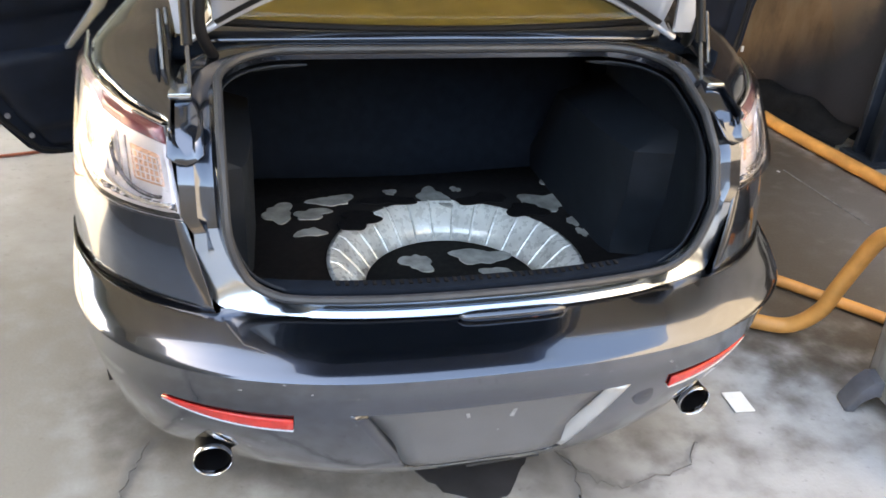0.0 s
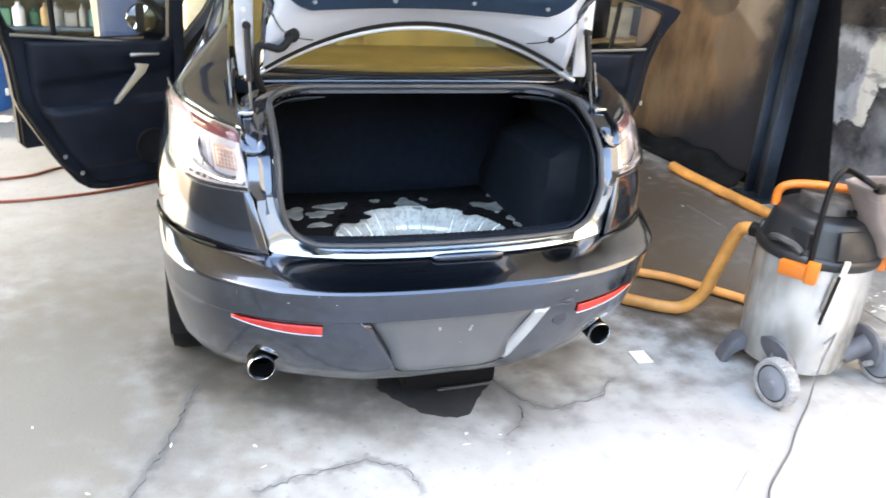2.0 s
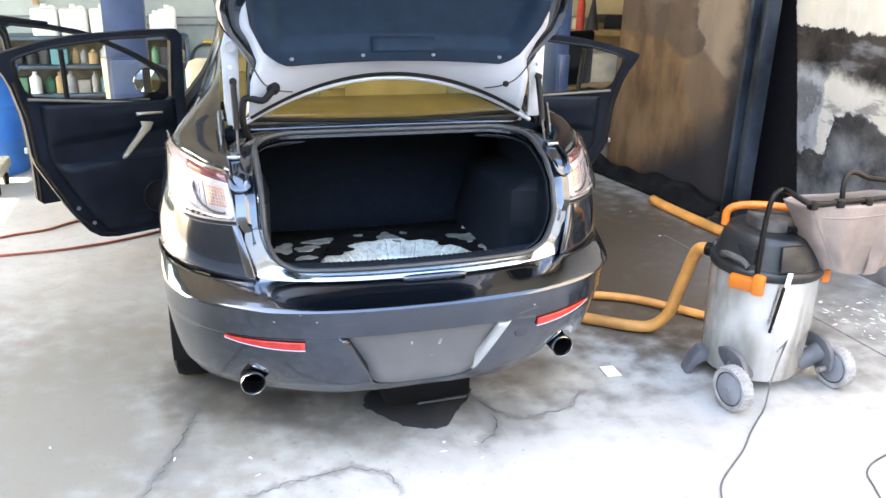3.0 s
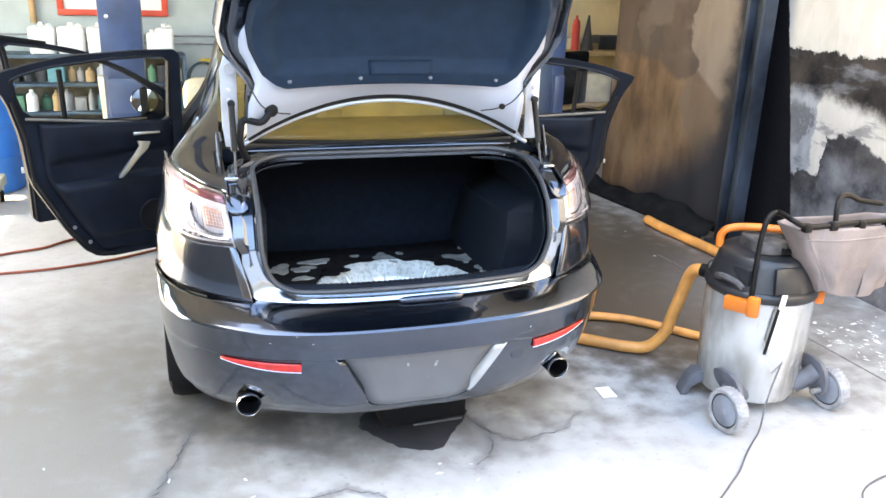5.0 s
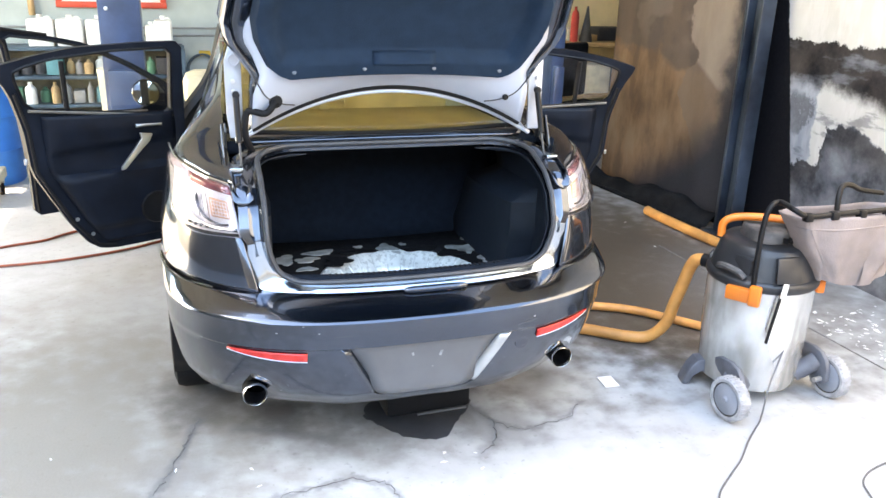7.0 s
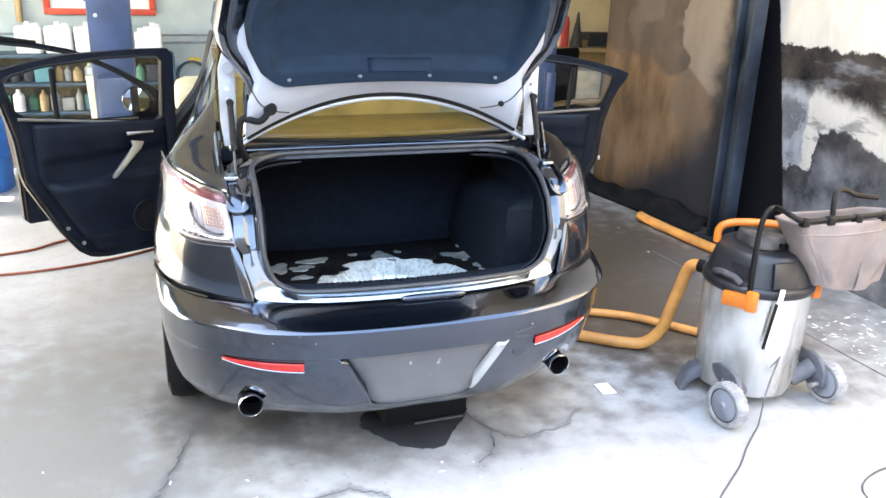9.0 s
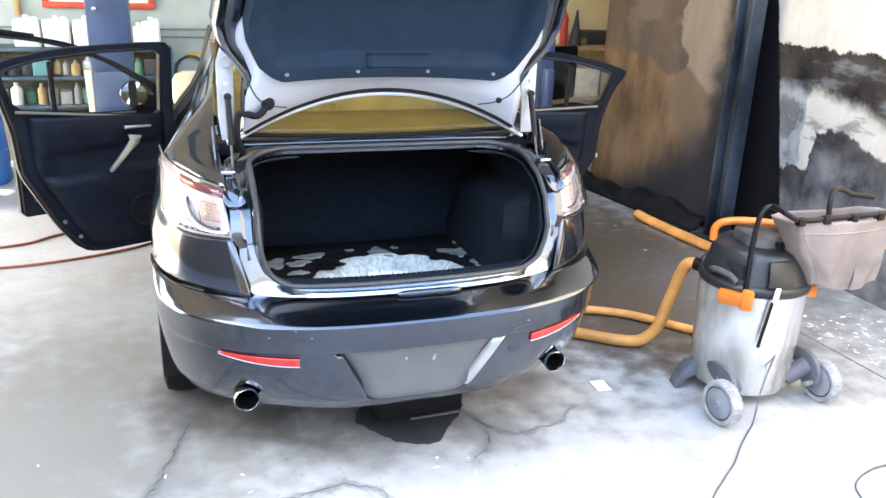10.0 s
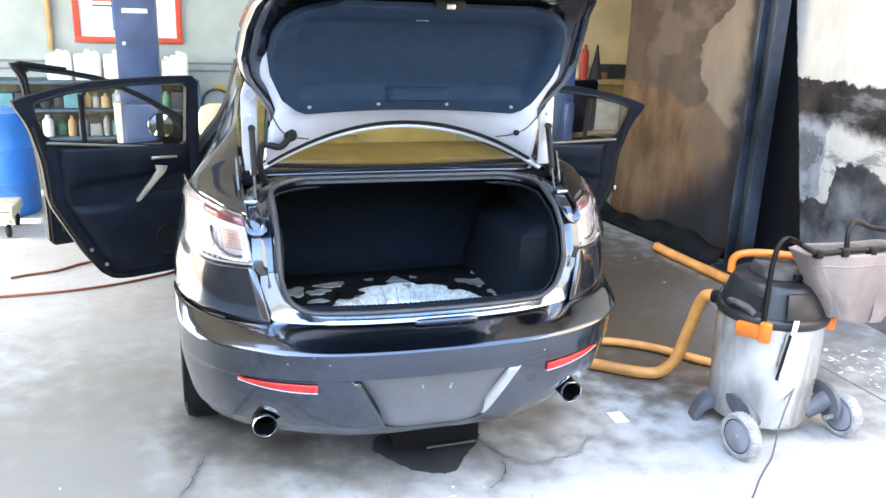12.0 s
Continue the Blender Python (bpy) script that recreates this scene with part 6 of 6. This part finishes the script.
solo("paper_scrap", prism([(-0.035, -0.04), (0.03, -0.045), (0.035, 0.045), (-0.03, 0.05)], 0.003, lambda u, v, w: Vector((0.972 + u, 0.494 + v, 0.003 + w + 0.1 * u * u + 0.4 * v * v))), PAPER, "small white paper scrap on the floor", "paper")
rnd = random.Random(11)


def flake(x, y, s, r, material, name, label, group):
    n = r.randint(4, 6)
    pts = [(s * r.uniform(0.6, 1.1) * math.cos(2 * math.pi * k / n), s * r.uniform(0.15, 0.6) * math.sin(2 * math.pi * k / n)) for k in range(n)]
    a = r.uniform(0, 6.28)
    tilt = r.uniform(-0.25, 0.25)
    ca, sa = math.cos(a), math.sin(a)
    low = min(tilt * u for u, v in pts)
    solo(name, prism(pts, 0.002, lambda u, v, w: (x + ca * u - sa * v, y + sa * u + ca * v, 0.001 - low + tilt * u + w)), material, label, "debris", group)


for k in range(110):
    t = rnd.random()
    flake(2.36 + 0.5 * rnd.random() ** 1.2, 0.94 - 0.70 * t + rnd.gauss(0, 0.05), 0.006 + 0.018 * rnd.random() ** 2, rnd, FLAKE, "plaster_flake", "white flake of fallen plaster beside the wall", "plaster flakes by the wall")
for x, y, s in ((1.74, 0.068, 0.012), (2.32, 0.66, 0.022), (0.463, -0.103, 0.02), (0.564, -0.086, 0.014), (0.108, 0.162, 0.016), (0.088, 0.106, 0.018), (0.219, 0.133, 0.009), (-0.845, 0.3, 0.012), (-0.589, 0.243, 0.011), (-0.571, 0.133, 0.014), (0.307, 0.518, 0.008), (0.209, 0.031, 0.01), (2.18, 2.08, 0.014), (2.26, 2.61, 0.012), (-1.08, 0.12, 0.01), (0.92, -0.044, 0.01), (1.93, 0.552, 0.01), (-0.294, -0.167, 0.012), (-1.27, 0.486, 0.012)):
    flake(x, y, s, rnd, FLAKE, "floor_crumb", "small pale crumb on the concrete floor", "crumbs on the floor")
solo("wooden_stick", box((0, 0, 0.005), (0.20, 0.016, 0.008), 0.002, pose(0.883, -0.297, 0, 0, 0, 38)), WOODW, "short whitish wooden stick on the floor", "stick")


# ---- along the back wall ----
def lift_column(x0, x1, y, name_label):
    col = thing("lift_column", name_label, "vehicle lift", None, "posts of the vehicle lift")
    c, w = (x0 + x1) / 2, x1 - x0
    part("post", box((c, y, 2.0), (w, 0.26, 4.0), 0.012), BLUE, col, "blue steel post")
    part("base_plate", box((c, y, 0.012), (w + 0.16, 0.5, 0.024), 0.004), BLUE, col)
    part("carriage", box((c, y - 0.15, 0.55), (w * 0.8, 0.06, 0.8), 0.01), BLUE, col)
    part("warning_sticker", box((c, y - 0.133, 1.58), (w * 0.6, 0.004, 0.03), 0.001), FLAKE, col, "worn white sticker")
    part("bolt", lathe([(0.014, 0), (0.014, 0.01), (0.0, 0.014)], 8, pose(c - w * 0.3, y - 0.131, 1.36, 90, 0, 0)), SATIN, col)
    return col


lift_column(-1.215, -0.940, 3.97, "tall blue steel lift post before the back wall")
lift_column(2.20, 2.31, 4.03, "tall blue steel lift post beside the hanging sheet")

JUGW = mat("white_jug", (0.78, 0.78, 0.76), 0.45, 0, 0.08, 8)
REDP = mat("red_frame", (0.55, 0.06, 0.03), 0.5, 0, 0.1)
SHELFBACK = mat("shelf_back", (0.075, 0.07, 0.055), 0.7, 0, 0.5, 9, 0.1, 60, col2=(0.17, 0.16, 0.12))
SHELFM = mat("shelf_steel", (0.05, 0.085, 0.12), 0.5, 0.2, 0.3, 6)
BLUEDRUM = mat("blue_drum", (0.02, 0.16, 0.50), 0.4, 0, 0.15, 5)
BOXES = [mat("carton_" + n, c, 0.8, 0, 0.15, 10) for n, c in (("tan", (0.42, 0.28, 0.14)), ("yellow", (0.62, 0.42, 0.06)), ("grey", (0.25, 0.25, 0.25)), ("cream", (0.6, 0.55, 0.42)), ("green", (0.08, 0.2, 0.12)), ("dark", (0.04, 0.04, 0.045)), ("teal", (0.10, 0.26, 0.29)), ("red", (0.45, 0.05, 0.04)))]

# notice board in a red frame
board = thing("notice_board", "white notice board in a red frame on the back wall", "notice board")
part("panel", box((-1.265, 6.335, 1.635), (0.905, 0.012, 0.76), 0.002), PAPER, board)
for c, t in (((-1.265, 6.32, 1.245), (0.98, 0.03, 0.055)), ((-1.265, 6.32, 2.03), (0.98, 0.03, 0.055)), ((-1.727, 6.32, 1.64), (0.055, 0.03, 0.735)), ((-0.804, 6.32, 1.64), (0.055, 0.03, 0.735))):
    part("frame_bar", box(c, t, 0.006), REDP, board, "red frame bar")
for k in range(5):
    part("text_bar", box((-1.48 + 0.02 * (k % 2), 6.327, 1.74 - 0.045 * k), (0.235 - 0.03 * (k % 3), 0.003, 0.015), 0.0), REDP if k % 2 else BOXES[5], board)
part("blue_panel", box((-1.355, 6.327, 1.56), (0.11, 0.003, 0.45), 0.0), BLUEDRUM, board, "blue printed panel")


def shelf_unit(x0, x1, y0, y1, levels, label):
    sh = thing("shelf_unit", label, "shelf")
    for z in levels:
        part("shelf_board", box(((x0 + x1) / 2, (y0 + y1) / 2, z), (x1 - x0, y1 - y0, 0.03), 0.004), SHELFM, sh, "steel shelf board")
    for x in (x0, x1):
        for y in (y0, y1):
            part("upright", box((x, y, levels[-1] / 2), (0.035, 0.035, levels[-1]), 0.003), SHELFM, sh)
    # panel added behind the boards to darken the inside of the shelf
    part("darkening_panel", box(((x0 + x1) / 2, y1 + 0.022, levels[-1] / 2), (x1 - x0, 0.006, levels[-1] - 0.04), 0.001), SHELFBACK, sh, "dark panel added to darken the inside of the shelf")
    return sh


shelf_unit(-2.60, -0.66, 5.93, 6.29, (0.08, 0.36, 0.62, 0.875), "dark steel shelf unit crowded with bottles and cans")


def jug(x, y, z, w, d, h, m=None):
    jg = thing("white_jug", "white plastic jug with a handle on the shelf", "jug", pose(x, y, z), "white jugs on the shelf")
    half = w / 2
    rows = []
    for t, k in ((0, 0.95), (0.02, 0.98), (0.86, 1.0), (0.92, 0.92), (0.94, 0.6), (0.95, 0.25), (1.0, 0.25)):
        rows.append([(half * k * abs(math.cos(a)) ** 0.3 * (1 if math.cos(a) > 0 else -1), d / 2 * k * abs(math.sin(a)) ** 0.3 * (1 if math.sin(a) > 0 else -1), h * t) for a in np.linspace(0, 2 * math.pi, 25)[:-1]])
    bm = grid(rows, close=True)
    part("jug_body", bm, m or JUGW, jg)
    part("cap", lathe([(0.025, h), (0.025, h + 0.02), (0.0, h + 0.021)], 14), m or JUGW, jg)
    part("handle", tube(smooth_path([(half * 0.3, 0, h * 0.97), (half * 0.6, 0, h * 1.0), (half * 0.8, 0, h * 0.9)], 8), 0.012, 6), m or JUGW, jg)
    return jg


for x, w, h in ((-1.88, 0.226, 0.253), (-1.636, 0.235, 0.253), (-1.392, 0.217, 0.253), (-0.93, 0.11, 0.20), (-0.822, 0.163, 0.253)):
    jug(x, 6.11, 0.891, w, 0.165, h)


def bottle(x, y, z, r, h, m, nm="bottle", lb="small plastic bottle standing on the shelf"):
    solo(nm, lathe([(0.0, 0), (r, 0.002), (r, h * 0.68), (r * 0.85, h * 0.76), (r * 0.38, h * 0.86), (r * 0.38, h), (0.0, h)], 14, pose(x, y, z)), m, lb, nm, "bottles and cans on the shelves")


def carton(x, y, z, s, m, turn=0, lb="small cardboard box standing on the shelf"):
    solo("carton", box((0, 0, s[2] / 2), s, 0.004, pose(x, y, z, 0, 0, turn)), m, lb, "box", "cartons on the shelves")


rnd = random.Random(5)
for z in (0.096, 0.376, 0.636):
    x = -2.5
    while x < -0.76:
        r = rnd.uniform(0.026, 0.05)
        if rnd.random() < 0.68:
            bottle(x + r, 6.03 + rnd.uniform(-0.03, 0.1), z, r, rnd.uniform(0.11, 0.20), rnd.choice([BOXES[0], BOXES[2], BOXES[2], BOXES[3], BOXES[4], BOXES[5], BOXES[5], BOXES[6], JUGW]))
            x += 2 * r + 0.012
        else:
            w = rnd.uniform(0.09, 0.18)
            carton(x + w / 2, 6.08, z, (w, 0.15, rnd.uniform(0.07, 0.17)), rnd.choice(BOXES), 0)
            x += w + 0.02
solo("roll_of_card", lathe([(0.0, 0), (0.11, 0), (0.115, 0.5), (0.13, 0.85), (0.0, 0.86)], 20, pose(-1.275, 5.43, 0.0) @ Matrix.Diagonal((0.9, 0.9, 0.9, 1))), BOXES[3], "tall cream paper sack beside the lift post", "sack")
# pipe on the wall and electric lines
solo("wall_pipe", tube([(-1.965, 6.31, 1.145), (-1.965, 6.31, 4.15)], 0.028, 10), BOXES[0], "brown vertical pipe on the back wall", "pipe")
for z in (1.036, 0.964):
    solo("wall_conduit", tube([(-5.3, 6.335, z + 0.01), (-0.8, 6.335, z), (0.55, 6.335, z)], 0.009, 8), BOXES[2], "thin grey conduit along the back wall", "conduit")
coil = thing("hanging_hose", "coiled dark hose hanging on the back wall", "hose")
for k in range(4):
    part("coil", tube([(-0.478 + (0.136 + 0.006 * k) * math.cos(a), 6.32 - 0.016 * k, 0.625 + (0.154 + 0.004 * k) * math.sin(a)) for a in np.linspace(0, 2 * math.pi, 33)[:-1]], 0.009, 6, True), SHELFM, coil)
part("hook", box((-0.45, 6.315, 0.797), (0.11, 0.07, 0.045), 0.01), BOXES[1], coil, "yellow hose hook")
jug(-0.545, 6.1, 0.20, 0.145, 0.145, 0.235)
solo("low_bench", box((-0.39, 6.1, 0.10), (0.63, 0.45, 0.20), 0.01), SHELFM, "low dark bench against the back wall", "bench")

# blue drum and a small trolley near the side gate
solo("blue_drum", lathe([(0.0, 0.0), (0.27, 0.0), (0.285, 0.02), (0.29, 0.28), (0.30, 0.30), (0.29, 0.32), (0.29, 0.56), (0.30, 0.58), (0.29, 0.60), (0.285, 0.86), (0.29, 0.885), (0.27, 0.885), (0.265, 0.87), (0.0, 0.87)], 40, pose(-2.18, 4.68, 0) @ Matrix.Diagonal((0.9, 0.9, 0.9, 1))), BLUEDRUM, "bright blue plastic drum", "drum")
cart = thing("low_trolley", "low cream trolley on black castors", "trolley", pose(-2.206, 4.056, 0))
part("deck", box((0, 0, 0.17), (0.45, 0.4, 0.08), 0.015), BOXES[3], cart)
part("lip", box((0, -0.19, 0.22), (0.45, 0.02, 0.08), 0.006), BOXES[3], cart)
for x in (-0.18, 0.18):
    for y in (-0.16, 0.16):
        part("castor", lathe([(0.0, -0.012), (0.05, -0.014), (0.055, 0), (0.05, 0.014), (0.0, 0.012)], 18, pose(x, y, 0.055, 0, 90, 20)), RUBBER, cart)
        part("castor_fork", box((x, y, 0.11), (0.05, 0.05, 0.05), 0.008), SATIN, cart)

# clutter in the side bay beyond the sheet
bench = thing("work_bench", "cluttered wooden work bench in the side bay", "bench")
part("bench_top", box((3.61, 5.95, 0.947), (1.77, 0.6, 0.05), 0.006), BOXES[0], bench)
for x in (2.82, 4.40):
    for y in (5.75, 6.18):
        part("leg", box((x, y, 0.46), (0.07, 0.07, 0.92), 0.006), BOXES[0], bench)
part("lower_shelf", box((3.61, 5.95, 0.4), (1.68, 0.52, 0.03), 0.004), BOXES[0], bench)
for k, (x, z, s, c) in enumerate(((3.35, 1.046, (0.22, 0.2, 0.16), 1), (3.62, 1.046, (0.16, 0.2, 0.12), 3), (3.80, 1.046, (0.24, 0.2, 0.06), 0), (4.1, 1.046, (0.3, 0.2, 0.14), 5), (4.42, 1.046, (0.2, 0.2, 0.2), 3), (3.5, 0.417, (0.4, 0.3, 0.35), 1), (3.95, 0.417, (0.3, 0.3, 0.3), 3), (4.4, 0.417, (0.35, 0.3, 0.28), 5))):
    carton(0.93 * x - 0.02, 5.93, z - 0.073 * (z > 1), s, BOXES[c], 5 * (k % 3), "box lying on the work bench")
solo("fire_extinguisher", lathe([(0.0, 0.0), (0.055, 0.0), (0.06, 0.01), (0.06, 0.30), (0.045, 0.36), (0.02, 0.38), (0.02, 0.42), (0.0, 0.42)], 18, pose(3.31, 5.75, 0.973) @ Matrix.Diagonal((0.7, 0.7, 0.85, 1))), BOXES[7], "red metal extinguisher standing on the bench", "extinguisher")
solo("black_cone", lathe([(0.09, 0.0), (0.085, 0.02), (0.03, 0.26), (0.012, 0.36), (0.0, 0.362)], 18, pose(3.45, 5.75, 0.973) @ Matrix.Diagonal((0.8, 0.8, 1, 1))), BOXES[5], "black tapering can on the bench", "can")
chair = thing("office_chair", "dark swivel chair standing in the side bay", "chair", pose(2.945, 4.62, 0, 0, 0, 25))
part("seat", box((0, 0, 0.47), (0.46, 0.46, 0.08), 0.03), BLACKCLOTH, chair)
part("backrest", box((0, 0.23, 0.80), (0.42, 0.07, 0.5), 0.03), BLACKCLOTH, chair)
part("column", tube([(0, 0, 0.08), (0, 0, 0.44)], 0.025, 8), PLASTIC, chair)
for k in range(5):
    a = 2 * math.pi * k / 5
    part("leg", tube([(0, 0, 0.09), (0.27 * math.cos(a), 0.27 * math.sin(a), 0.05)], 0.017, 6), PLASTIC, chair)
    part("castor", lathe([(0.0, -0.01), (0.025, -0.01), (0.025, 0.01), (0.0, 0.01)], 10, pose(0.27 * math.cos(a), 0.27 * math.sin(a), 0.026, 0, 90, 30)), RUBBER, chair)
